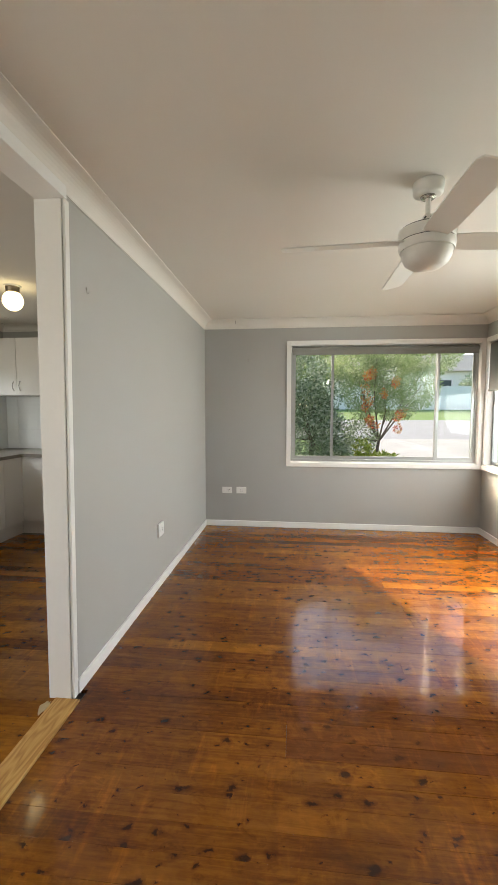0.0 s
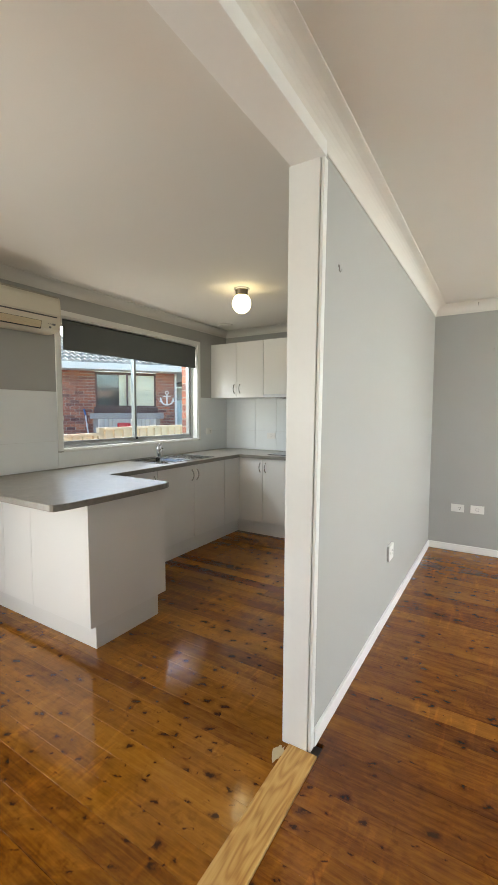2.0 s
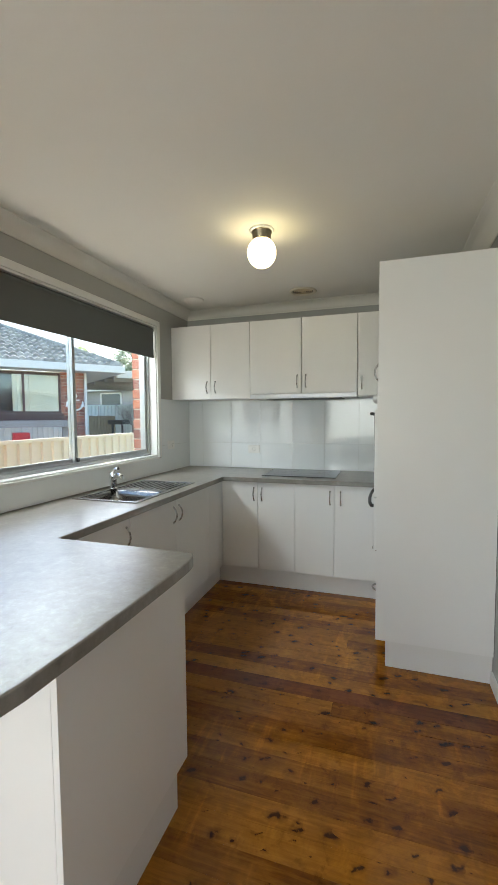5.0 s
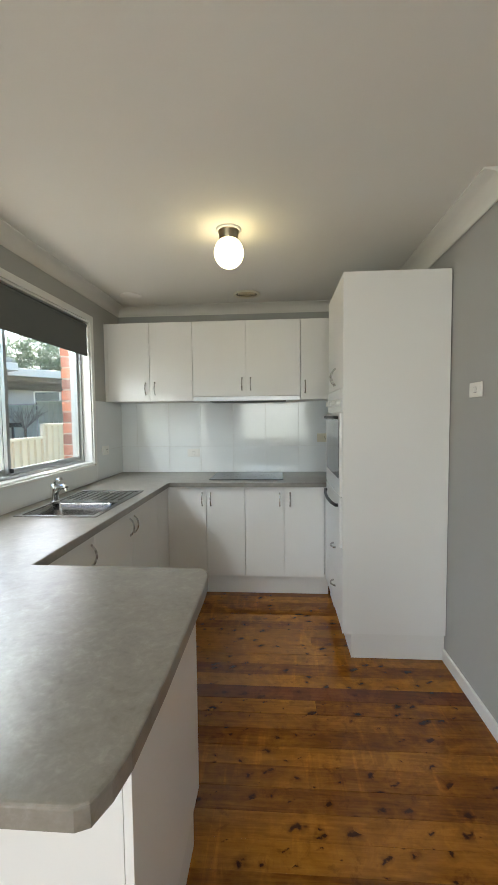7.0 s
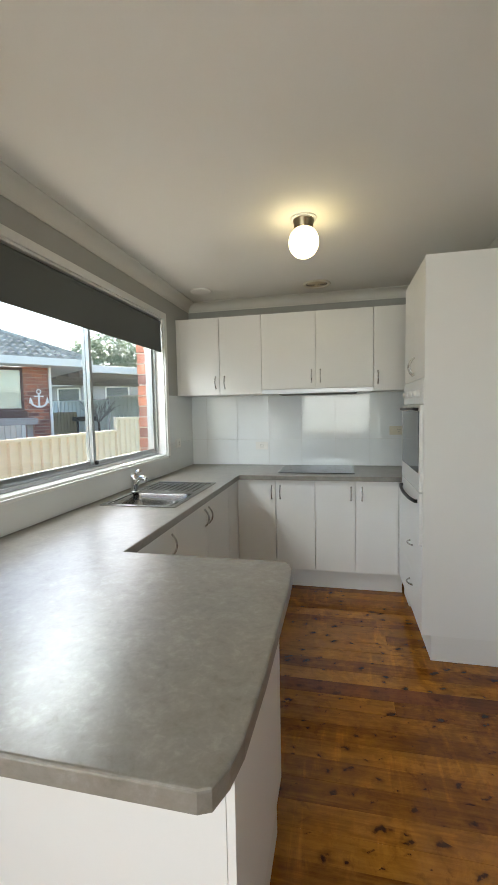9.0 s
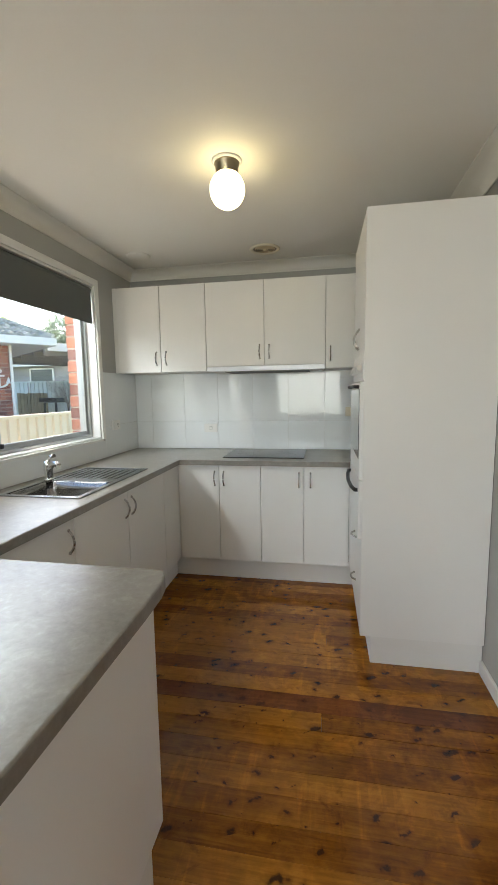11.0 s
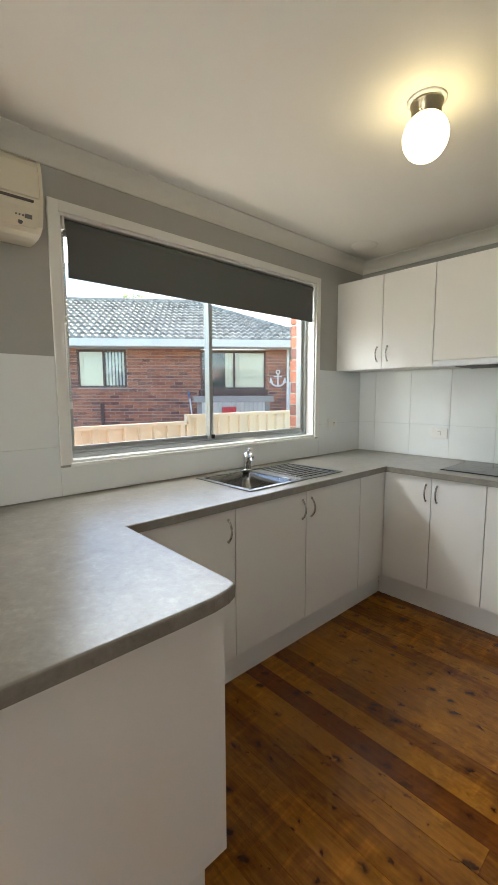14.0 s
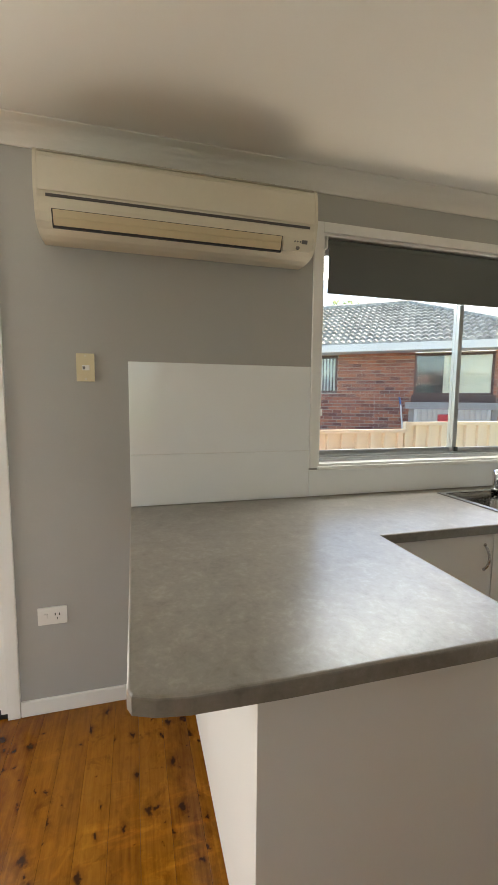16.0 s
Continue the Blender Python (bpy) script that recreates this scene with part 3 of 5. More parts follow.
# living windows
w2 = thing("window_2", (1.04, 5.05, 0.73), "wide three-pane aluminium window with white timber architraves", "window", kind="structure")
for nm, r in (("architrave", (-0.038, 0.012, NY - 0.014, NY, 0.728, 2.168)), ("architrave", (0.0122, EX - 0.0145, NY - 0.0142, NY, 2.122, 2.168)), ("sill", (0.0122, EX - 0.0145, NY - 0.026, NY, 0.728, 0.778)), ("corner_post", (2.075, EX - 0.0145, NY - 0.018, NY, 0.779, 2.121))):
    part(nm, boxes(r, bevel=0.003), TRIM_WHITE, w2)
part("reveal", boxes((LW[0], LW[0] + 0.012, NY, 5.15, LW[2], LW[3]), (LW[1] - 0.012, LW[1], NY, 5.15, LW[2], LW[3]), (LW[0] + 0.0125, LW[1] - 0.0125, NY, 5.15, LW[2], LW[2] + 0.01), (LW[0] + 0.0125, LW[1] - 0.0125, NY, 5.15, LW[3] - 0.012, LW[3])), TRIM_WHITE, w2)
part("window_frame", boxes((0.013, 0.035, 5.06, 5.14, 0.787, 2.11), (2.05, 2.072, 5.06, 5.14, 0.787, 2.11), (0.0355, 2.0495, 5.06, 5.14, 0.787, 0.812), (0.0355, 2.0495, 5.06, 5.14, 2.085, 2.11)), ALU, w2)
sash(w2, "y", 5.082, 0.036, 0.50, 0.813, 2.084, 0.028)
sash(w2, "y", 5.112, 0.475, 1.665, 0.813, 2.084, 0.028)
sash(w2, "y", 5.082, 1.64, 2.049, 0.813, 2.084, 0.028)
roller_blind("y", 5.045, 0.02, 2.065, 2.075, 2.012, 0.026, "grey roller blind rolled up above the living room window", cloth=BLIND_PALE)
w3 = thing("window_3", (2.17, 2.96, 0.73), "white framed corner window with grey blind", "window", kind="structure")
for nm, r in (("architrave", (EX - 0.014, EX, EW[0] - 0.046, EW[0], 0.728, 2.168)), ("architrave", (EX - 0.0142, EX, EW[0] + 0.0002, NY - 0.0145, 2.122, 2.168)), ("sill", (EX - 0.026, EX, EW[0] + 0.0002, NY - 0.027, 0.728, 0.778)), ("corner_post", (EX - 0.0143, EX, 4.955, NY - 0.019, 0.779, 2.121))):
    part(nm, boxes(r, bevel=0.003), TRIM_WHITE, w3)
part("reveal", boxes((EX, 2.26, EW[0], EW[0] + 0.012, LW[2], LW[3]), (EX, 2.26, EW[1] - 0.012, EW[1], LW[2], LW[3]), (EX, 2.26, EW[0] + 0.0125, EW[1] - 0.0125, LW[2], LW[2] + 0.01), (EX, 2.26, EW[0] + 0.0125, EW[1] - 0.0125, LW[3] - 0.012, LW[3])), TRIM_WHITE, w3)
sash(w3, "x", 2.205, EW[0] + 0.014, 2.31, 0.79, 2.11, 0.03)
sash(w3, "x", 2.225, 2.29, 3.65, 0.79, 2.11, 0.03)
sash(w3, "x", 2.205, 3.63, EW[1] - 0.014, 0.79, 2.11, 0.03)
roller_blind("x", 2.165, 3.65, EW[1] - 0.02, 2.085, 1.59, 0.024, "pale grey roller blind half drawn at the corner window", deep=-0.05)

# glazed door beside the kitchen
d1 = thing("door_1", (-3.58, 0.23, 0.0), "white framed glazed sliding door to the yard", "door", kind="structure")
part("architrave", boxes((WX, WX + 0.016, DW[1], DW[1] + 0.05, 0, 2.11), bevel=0.003), TRIM_WHITE, d1)
part("architrave", boxes((WX, WX + 0.016, DW[0] - 0.05, DW[0], 0, 2.11), bevel=0.003), TRIM_WHITE, d1)
part("architrave", boxes((WX, WX + 0.0162, DW[0] + 0.0002, DW[1] - 0.0002, DW[3], 2.11), bevel=0.003), TRIM_WHITE, d1)
part("jamb", boxes((-3.64, WX, DW[1] - 0.03, DW[1], 0.02, DW[3]), bevel=0.002), TRIM_WHITE, d1)
part("jamb", boxes((-3.64, WX, DW[0], DW[0] + 0.03, 0.02, DW[3]), bevel=0.002), TRIM_WHITE, d1)
part("threshold", boxes((-3.66, -3.515, DW[0], DW[1], -0.02, 0.019), bevel=0.004), BLACK_PLASTIC, d1, "dark metal door track")
sash(d1, "x", -3.59, DW[0] + 0.03, 0.26, 0.022, 2.05, 0.06, 0.03, TRIM_WHITE)
sash(d1, "x", -3.555, 0.20, DW[1] - 0.032, 0.022, 2.05, 0.06, 0.03, TRIM_WHITE)

# ---- kitchen ----
def cupboard(name, face, a0, a1, depth, z0, z1, doors, handles, label, group, gap=0.0022):
    """A cabinet unit: carcass, doors with bowed handles. face: ('y', c, -1) fronts look to -y at c; ('x', c, 1) fronts look to +x."""
    axis, c, s = face
    t = 0.017
    def r(u0, u1, d0, d1, v0, v1):
        p, q = sorted((c - s * d0, c - s * d1))
        return (u0, u1, p, q, v0, v1) if axis == "y" else (p, q, u0, u1, v0, v1)
    mid = (a0 + a1) / 2
    base = (mid, c - s * depth / 2, z0) if axis == "y" else (c - s * depth / 2, mid, z0)
    u = thing(name, base, label, "cabinet", group)
    part("carcass", boxes(r(a0 + 0.001, a1 - 0.001, t + 0.003, depth, z0, z1)), CAB_WHITE, u)
    for i, (d0, d1, v0, v1) in enumerate(doors):
        d = part("door", boxes(r(d0 + gap, d1 - gap, 0, t, v0 + gap, v1 - gap), bevel=0.0012), CAB_WHITE, u)
        for hu, hv0, hv1 in [h for k, h in handles if k == i]:
            if axis == "y":
                h = bow_handle((hu, c, hv0), (hu, c, hv1), (0, s * 0.026, 0))
            else:
                h = bow_handle((c, hu, hv0), (c, hu, hv1), (s * 0.026, 0, 0))
            part("handle", h, SATIN, d, "satin metal bow handle")
    return u


LZ0, LZ1, TOWER_END = 0.152, 0.862, 4.247
BACK = ("y", 4.42, -1)
g = "base cabinets"
cupboard("base_cabinet", BACK, -2.922, -2.309, 0.58, LZ0, LZ1, [(-2.922, -2.613, LZ0, LZ1), (-2.613, -2.309, LZ0, LZ1)], [(0, (-2.645, 0.715, 0.815)), (1, (-2.578, 0.715, 0.815))], "white two-door base cabinet beside the cooktop", g)
cupboard("base_cabinet", BACK, -2.309, -1.695, 0.58, LZ0, LZ1, [(-2.309, -2.006, LZ0, LZ1), (-2.006, -1.695, LZ0, LZ1)], [(0, (-2.038, 0.715, 0.815)), (1, (-1.958, 0.715, 0.815))], "white two-door base cabinet under the cooktop", g)
SIDE = ("x", -2.92, 1)
cupboard("base_cabinet", SIDE, 2.60, 3.12, 0.57, LZ0, LZ1, [(2.60, 3.12, LZ0, LZ1)], [(0, (3.078, 0.715, 0.815))], "white single-door base cabinet beside the peninsula", g)
cupboard("base_cabinet", SIDE, 3.12, 4.13, 0.57, LZ0, 0.70, [(3.12, 3.615, LZ0, LZ1), (3.615, 4.13, LZ0, LZ1)], [(0, (3.583, 0.715, 0.815)), (1, (3.657, 0.715, 0.815))], "white two-door sink cabinet under the kitchen window", g)
corner = thing("corner_filler", (-2.93, 4.275, LZ0), "white melamine filler panel in the cabinet corner", "cabinet", g)
part("panel", boxes((-2.937, -2.92, 4.1316, 4.40, LZ0, LZ1), bevel=0.001), CAB_WHITE, corner)
part("return_panel", boxes((-2.937, -2.924, 4.402, 4.437, LZ0, LZ1)), CAB_WHITE, corner)
filler = thing("tower_filler", (-1.676, 4.43, LZ0), "narrow white filler strip beside the oven tower", "cabinet", g)
part("panel", boxes((-1.693, -1.655, 4.42, 4.437, LZ0, LZ1)), CAB_WHITE, filler)
part("return_panel", boxes((-1.684, -1.667, TOWER_END, 4.4195, LZ0, LZ1)), CAB_WHITE, filler)
part("kick", boxes((-1.645, -1.631, TOWER_END, 4.469, 0.0, 0.15)), KICK_WHITE, filler)
solid("kickboard", boxes((-2.985, -2.97, 2.60, 4.47, 0.0, 0.15)), KICK_WHITE, "white plinth board under the sink cabinets", "plinth", group="plinth boards")
solid("kickboard", boxes((-2.969, -1.66, 4.47, 4.485, 0.0, 0.15)), KICK_WHITE, "white plinth board under the cooktop cabinets", "plinth", group="plinth boards")

# peninsula
pen = thing("peninsula_cabinet", (-2.9, 2.26, 0.0), "white melamine peninsula cabinet with plain back panels", "cabinet", g)
part("carcass", boxes((WX + 0.002, -2.346, 1.98, 2.555, 0.15, 0.862)), CAB_WHITE, pen)
part("end_panel", boxes((-2.344, -2.326, 1.961, 2.572, 0.136, 0.862), bevel=0.001), CAB_WHITE, pen)
for a, b in ((WX + 0.002, -3.213), (-3.213, -2.891), (-2.891, -2.3445)):
    part("back_panel", boxes((a + 0.001, b - 0.001, 1.962, 1.978, 0.136, 0.862), bevel=0.001), CAB_WHITE, pen)
part("kick", boxes((WX + 0.015, -2.332, 2.002, 2.502, 0.0, 0.1358)), KICK_WHITE, pen)


def worktop():
    """One continuous laminate top: L run and peninsula, rolled edges, cut out for the sink."""
    bm = bmesh.new()
    outer = [(WX + 0.001, 1.729), (-2.315, 1.729), (-2.296, 1.737), (-2.281, 1.775), (-2.272, 1.83), (-2.267, 2.0), (-2.267, 2.40), (-2.270, 2.50), (-2.279, 2.55), (-2.296, 2.583), (-2.32, 2.588),
             (-2.90, 2.588), (-2.90, 4.392), (-1.118, 4.392), (-1.118, NY - 0.008), (WX + 0.001, NY - 0.008)]
    hole = [(-3.405, 3.275), (-3.405, 3.64), (-2.995, 3.64), (-2.995, 3.275)]
    bm.faces.new([bm.verts.new((x, y, 0.9)) for x, y in outer])
    for at, no in (((-2.9, 0, 0), (1, 0, 0)), ((0, 2.588, 0), (0, 1, 0)), ((hole[0][0], 0, 0), (1, 0, 0)), ((hole[2][0], 0, 0), (1, 0, 0)), ((0, hole[0][1], 0), (0, 1, 0)), ((0, hole[1][1], 0), (0, 1, 0))):
        bmesh.ops.bisect_plane(bm, geom=list(bm.verts) + list(bm.edges) + list(bm.faces), plane_co=at, plane_no=no)
    out = [f for f in bm.faces if hole[0][0] < f.calc_center_median().x < hole[2][0] and hole[0][1] < f.calc_center_median().y < hole[1][1]]
    bmesh.ops.delete(bm, geom=out, context="FACES")
    bmesh.ops.recalc_face_normals(bm, faces=bm.faces)
    for f in list(bm.faces):
        if f.normal.z < 0:
            f.normal_flip()
    ext = bmesh.ops.extrude_face_region(bm, geom=list(bm.faces))
    for v in [e for e in ext["geom"] if isinstance(e, bmesh.types.BMVert)]:
        v.co.z -= 0.036
    bmesh.ops.recalc_face_normals(bm, faces=bm.faces)
    top = [e for e in bm.edges if e.calc_length() > 0 and all(abs(v.co.z - 0.9) < 1e-4 for v in e.verts) and any(abs(f.normal.z) < 0.5 for f in e.link_faces)]
    bmesh.ops.bevel(bm, geom=top, offset=0.006, segments=3, affect="EDGES", profile=0.5)
    return bm


wt = thing("worktop", (-2.9, 3.2, 0.864), "grey-brown stone-look laminate worktop with rolled edge", "worktop")
slab = worktop()
# Side faces split off and tinted 0.8, the edge's shade put into the colour.
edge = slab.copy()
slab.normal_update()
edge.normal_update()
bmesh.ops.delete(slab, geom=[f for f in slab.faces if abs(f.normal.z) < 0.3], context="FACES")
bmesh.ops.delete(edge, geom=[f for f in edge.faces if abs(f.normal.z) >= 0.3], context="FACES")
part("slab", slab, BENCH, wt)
part("edge_strip", edge, stone_laminate("shaded_laminate_edge", 0.8), wt, "laminate edge tinted slightly darker for its shade")

# sink
sink = thing("kitchen_sink", (-3.2, 3.64, 0.9), "stainless steel single-bowl sink with ribbed drainer", "sink")
rim = boxes((-3.42, -3.392, 3.262, 4.02, 0.9003, 0.9062), (-3.004, -2.976, 3.262, 4.02, 0.9003, 0.9062), (-3.3915, -3.0045, 3.262, 3.29, 0.9003, 0.9062), (-3.3915, -3.0045, 3.615, 3.645, 0.9003, 0.9062), (-3.3915, -3.0045, 3.998, 4.02, 0.9003, 0.9062), bevel=0.002)
part("rim", rim, STEEL, sink)
bowl = bmesh.new()
bx0, bx1, by0, by1 = -3.392, -3.004, 3.289, 3.616


def rounded(x0, x1, y0, y1, r, n=6):
    pts = []
    for cx, cy, a0 in ((x1 - r, y1 - r, 0), (x0 + r, y1 - r, 90), (x0 + r, y0 + r, 180), (x1 - r, y0 + r, 270)):
        for i in range(n + 1):
            a = radians(a0 + 90 * i / n)
            pts.append((cx + r * math.cos(a), cy + r * math.sin(a)))
    return pts


loops = []
for inset, z, r in ((-0.004, 0.9035, 0.03), (0.004, 0.898, 0.045), (0.010, 0.86, 0.05), (0.018, 0.765, 0.055), (0.035, 0.748, 0.06), (0.09, 0.744, 0.05)):
    loops.append([bowl.verts.new((x, y, z)) for x, y in rounded(bx0 + inset, bx1 - inset, by0 + inset, by1 - inset, r)])
for a, b in zip(loops, loops[1:]):
    for i in range(len(a)):
        bowl.faces.new((a[i], a[(i + 1) % len(a)], b[(i + 1) % len(a)], b[i]))
bowl.faces.new(loops[-1])
bmesh.ops.recalc_face_normals(bowl, faces=bowl.faces)
for f in bowl.faces:
    f.smooth = True
    if f.normal.z < 0 and abs(f.normal.z) > 0.9:
        f.normal_flip()
part("bowl", bowl, STEEL, sink)
drain = bmesh.new()
lathe(drain, [(0, 0.002), (0.02, 0.002), (0.032, 0.006), (0.04, 0.003), (0.042, 0.0)], (-3.2, 3.45, 0.7445), 24)
part("waste", drain, CHROME, sink, "chrome basket waste")
part("drainer_tray", boxes((-3.3915, -3.0045, 3.6455, 3.9975, 0.9003, 0.9025)), STEEL, sink)
for i in range(9):
    xx = -3.36 + i * 0.0405
    part("drainer_rib", sweep(bmesh.new(), [(xx, 3.70, 0.9024), (xx, 3.73, 0.9045), (xx, 3.95, 0.9045), (xx, 3.975, 0.9024)], 0.0045, 8, 0.4), STEEL, sink)

tap = thing("mixer_tap", (-3.40, 3.625, 0.906), "chrome mixer tap with swivel spout and top lever", "tap")
part("base_ring", lathe(bmesh.new(), [(0, 0), (0.027, 0), (0.027, 0.006), (0.022, 0.011), (0, 0.011)], (-3.395, 3.625, 0.906)), CHROME, tap)
part("body", lathe(bmesh.new(), [(0.023, 0.010), (0.0235, 0.070), (0.026, 0.078), (0.026, 0.098), (0.022, 0.106), (0, 0.108)], (-3.395, 3.625, 0.906)), CHROME, tap)
part("spout", sweep(bmesh.new(), [(-3.390, 3.620, 0.955), (-3.365, 3.606, 0.985), (-3.335, 3.590, 1.004), (-3.305, 3.574, 1.008), (-3.292, 3.567, 0.998)], 0.0155, 14), CHROME, tap)
part("aerator", cyl(bmesh.new(), (-3.293, 3.5675, 1.0), (-3.290, 3.566, 0.984), 0.0125, seg=16), CHROME, tap)
part("lever", sweep(bmesh.new(), [(-3.395, 3.625, 1.008), (-3.392, 3.626, 1.026), (-3.372, 3.620, 1.038), (-3.345, 3.612, 1.046)], 0.0125, 12, 0.8), CHROME, tap)

# cooktop
ct = thing("cooktop", (-2.306, 4.76, 0.9), "black ceramic glass cooktop set in the worktop", "cooktop")
part("glass_top", boxes((-2.606, -2.008, 4.515, 4.985, 0.9003, 0.906), bevel=0.002), BLACK_GLASS, ct)
for cx, cy, r in ((-2.46, 4.86, 0.09), (-2.16, 4.87, 0.075), (-2.46, 4.64, 0.075), (-2.16, 4.645, 0.09)):
    rm = bmesh.new()
    lathe(rm, [(r, 0), (r, 0.0004), (r - 0.002, 0.0004), (r - 0.002, 0)], (cx, cy, 0.9058), 40)
    part("zone_ring", rm, GREY_MARK, ct)

# upper cabinets
UP = ("y", 4.677, -1)
g = "wall cabinets"
UZ0, UZ1 = 1.545, 2.20
up = cupboard("wall_cabinet", UP, -3.482, -2.756, 0.335, UZ0, UZ1, [(-3.482, -3.122, UZ0, UZ1), (-3.122, -2.756, UZ0, UZ1)], [(0, (-3.158, 1.60, 1.70)), (1, (-3.078, 1.60, 1.70))], "white two-door wall cabinet beside the window", g)
part("filler", boxes((WX + 0.001, -3.4825, 4.681, 4.70, UZ0, UZ1)), CAB_WHITE, up)
cupboard("wall_cabinet", UP, -2.756, -1.86, 0.335, 1.578, UZ1, [(-2.756, -2.308, 1.578, UZ1), (-2.308, -1.86, 1.578, UZ1)], [(0, (-2.344, 1.628, 1.728)), (1, (-2.272, 1.628, 1.728))], "white two-door wall cabinet over the rangehood", g)
cupboard("wall_cabinet", UP, -1.86, -1.112, 0.335, UZ0, UZ1, [(-1.86, -1.49, UZ0, UZ1), (-1.49, -1.112, UZ0, UZ1)], [(0, (-1.824, 1.60, 1.70))], "white wall cabinet running behind the oven tower", g)
hood = thing("rangehood", (-2.308, 4.85, 1.532), "slim slide-out rangehood with satin front strip", "rangehood")
part("front_strip", boxes((-2.753, -1.863, 4.671, 4.69, 1.541, 1.576), bevel=0.002), coated("hood_strip", (0.66, 0.67, 0.70), 0.35, 0.4, bump=0.02), hood)
part("body", boxes((-2.745, -1.87, 4.692, 5.0, 1.540, 1.5775)), CAB_WHITE, hood)
part("filter", boxes((-2.62, -1.98, 4.70, 4.98, 1.534, 1.5395), bevel=0.001), GREY_MARK, hood, "grey mesh grease filter")

# oven tower
tw = thing("oven_tower", (-1.40, 3.91, 0.0), "tall white oven cabinet with plain side panel", "cabinet")
TX, TY0, TY1 = -1.685, 3.583, 4.245
part("side_panel", boxes((TX, PX0 - 0.003, TY0, TY0 + 0.018, 0.153, 2.19), bevel=0.001), CAB_WHITE, tw)
part("carcass", boxes((TX + 0.02, PX0 - 0.003, TY0 + 0.0185, TY1, 0.153, 2.186)), CAB_WHITE, tw)
part("kick", boxes((-1.631, PX0 - 0.003, 3.603, TY1, 0.0, 0.1525)), KICK_WHITE, tw)
part("scribe", boxes((PX0 - 0.0026, PX0 - 0.0005, TY0 + 0.002, TY0 + 0.018, 0.16, 2.186)), GAP_DARK, tw)
ym = (TY0 + 0.019 + TY1) / 2
for a, b, h in ((TY0 + 0.019, ym, ym - 0.03), (ym, TY1, ym + 0.03)):
    d = part("door", boxes((TX, TX + 0.017, a + 0.0015, b - 0.0015, 1.565, 2.188), bevel=0.001), CAB_WHITE, tw)
    part("handle", bow_handle((TX, h, 1.60), (TX, h, 1.70), (-0.026, 0, 0)), SATIN, d, "satin metal bow handle")
for a, b, h in ((0.157, 0.40, 0.315), (0.40, 0.64, 0.565)):
    d = part("drawer_front", boxes((TX, TX + 0.017, TY0 + 0.0205, TY1 - 0.0015, a + 0.0015, b - 0.0015), bevel=0.001), CAB_WHITE, tw)
    part("handle", bow_handle((TX, ym - 0.05, h), (TX, ym + 0.05, h), (-0.026, 0, 0)), SATIN, d, "satin metal bow handle")
ov = thing("wall_oven", (-1.5, ym, 0.643), "white enamel wall oven with dark glass door and knobs", "oven")
OX = TX - 0.004
oy0, oy1 = TY0 + 0.022, TY1 - 0.003
part("fascia", boxes((OX, TX + 0.018, oy0, oy1, 1.425, 1.56), bevel=0.003), PLATE_WHITE, ov)
for k in range(5):
    yy = oy0 + 0.09 + k * 0.11
    part("knob", cyl(bmesh.new(), (OX, yy, 1.485), (OX - 0.024, yy, 1.485), 0.021, 0.017, 20), PLATE_WHITE, ov)
od = part("oven_door", boxes((OX - 0.012, TX + 0.018, oy0, oy1, 0.945, 1.42), bevel=0.004), PLATE_WHITE, ov)
part("door_glass", boxes((OX - 0.0145, OX - 0.0118, oy0 + 0.03, oy1 - 0.03, 1.045, 1.385), bevel=0.001), OVEN_GLASS, od, "dark smoked glass")
part("handle", sweep(bmesh.new(), [(OX - 0.012, oy0 + 0.05, 1.395), (OX - 0.028, oy0 + 0.055, 1.397), (OX - 0.032, oy0 + 0.10, 1.398), (OX - 0.032, oy1 - 0.10, 1.398), (OX - 0.028, oy1 - 0.055, 1.397), (OX - 0.012, oy1 - 0.05, 1.395)], 0.009, 10), BLACK_PLASTIC, od, "black bar handle")
gd = part("grill_door", boxes((OX - 0.012, TX + 0.018, oy0, oy1, 0.648, 0.938), bevel=0.004), PLATE_WHITE, ov)
part("handle", sweep(bmesh.new(), [(OX - 0.012, oy0 + 0.05, 0.885), (OX - 0.026, oy0 + 0.055, 0.885), (OX - 0.038, oy0 + 0.16, 0.88), (OX - 0.043, ym, 0.878), (OX - 0.038, oy1 - 0.16, 0.88), (OX - 0.026, oy1 - 0.055, 0.885), (OX - 0.012, oy1 - 0.05, 0.885)], 0.010, 10), BLACK_PLASTIC, gd, "black curved bar handle")

# air conditioner
ac = thing("air_conditioner", (-3.41, 1.9888, 1.93), "cream split-system air conditioner mounted high on the wall", "air conditioner")
ay0, ay1 = 1.432, 2.498
prof = [(-3.508, 2.25), (-3.355, 2.25), (-3.335, 2.2463), (-3.322, 2.2324), (-3.313, 2.1926), (-3.308, 2.1), (-3.312, 2.0793), (-3.318, 2.0627), (-3.322, 2.0336), (-3.335, 2.007), (-3.36, 1.9888), (-3.395, 1.9797), (-3.44, 1.9763), (-3.508, 1.9797)]
part("body", prism(bmesh.new(), prof, "y", ay0, ay1), CREAM, ac)
part("end_cap", prism(bmesh.new(), [(x + 0.003, z) for x, z in prof], "y", ay0 - 0.004, ay0 + 0.008), CREAM, ac)
part("end_cap", prism(bmesh.new(), [(x + 0.003, z) for x, z in prof], "y", ay1 - 0.008, ay1 + 0.004), CREAM, ac)
part("front_panel", prism(bmesh.new(), [(-3.3145, 2.2157), (-3.311, 2.213), (-3.3035, 2.1), (-3.3085, 2.0983)], "y", ay0 + 0.012, ay1 - 0.012), CREAM, ac)
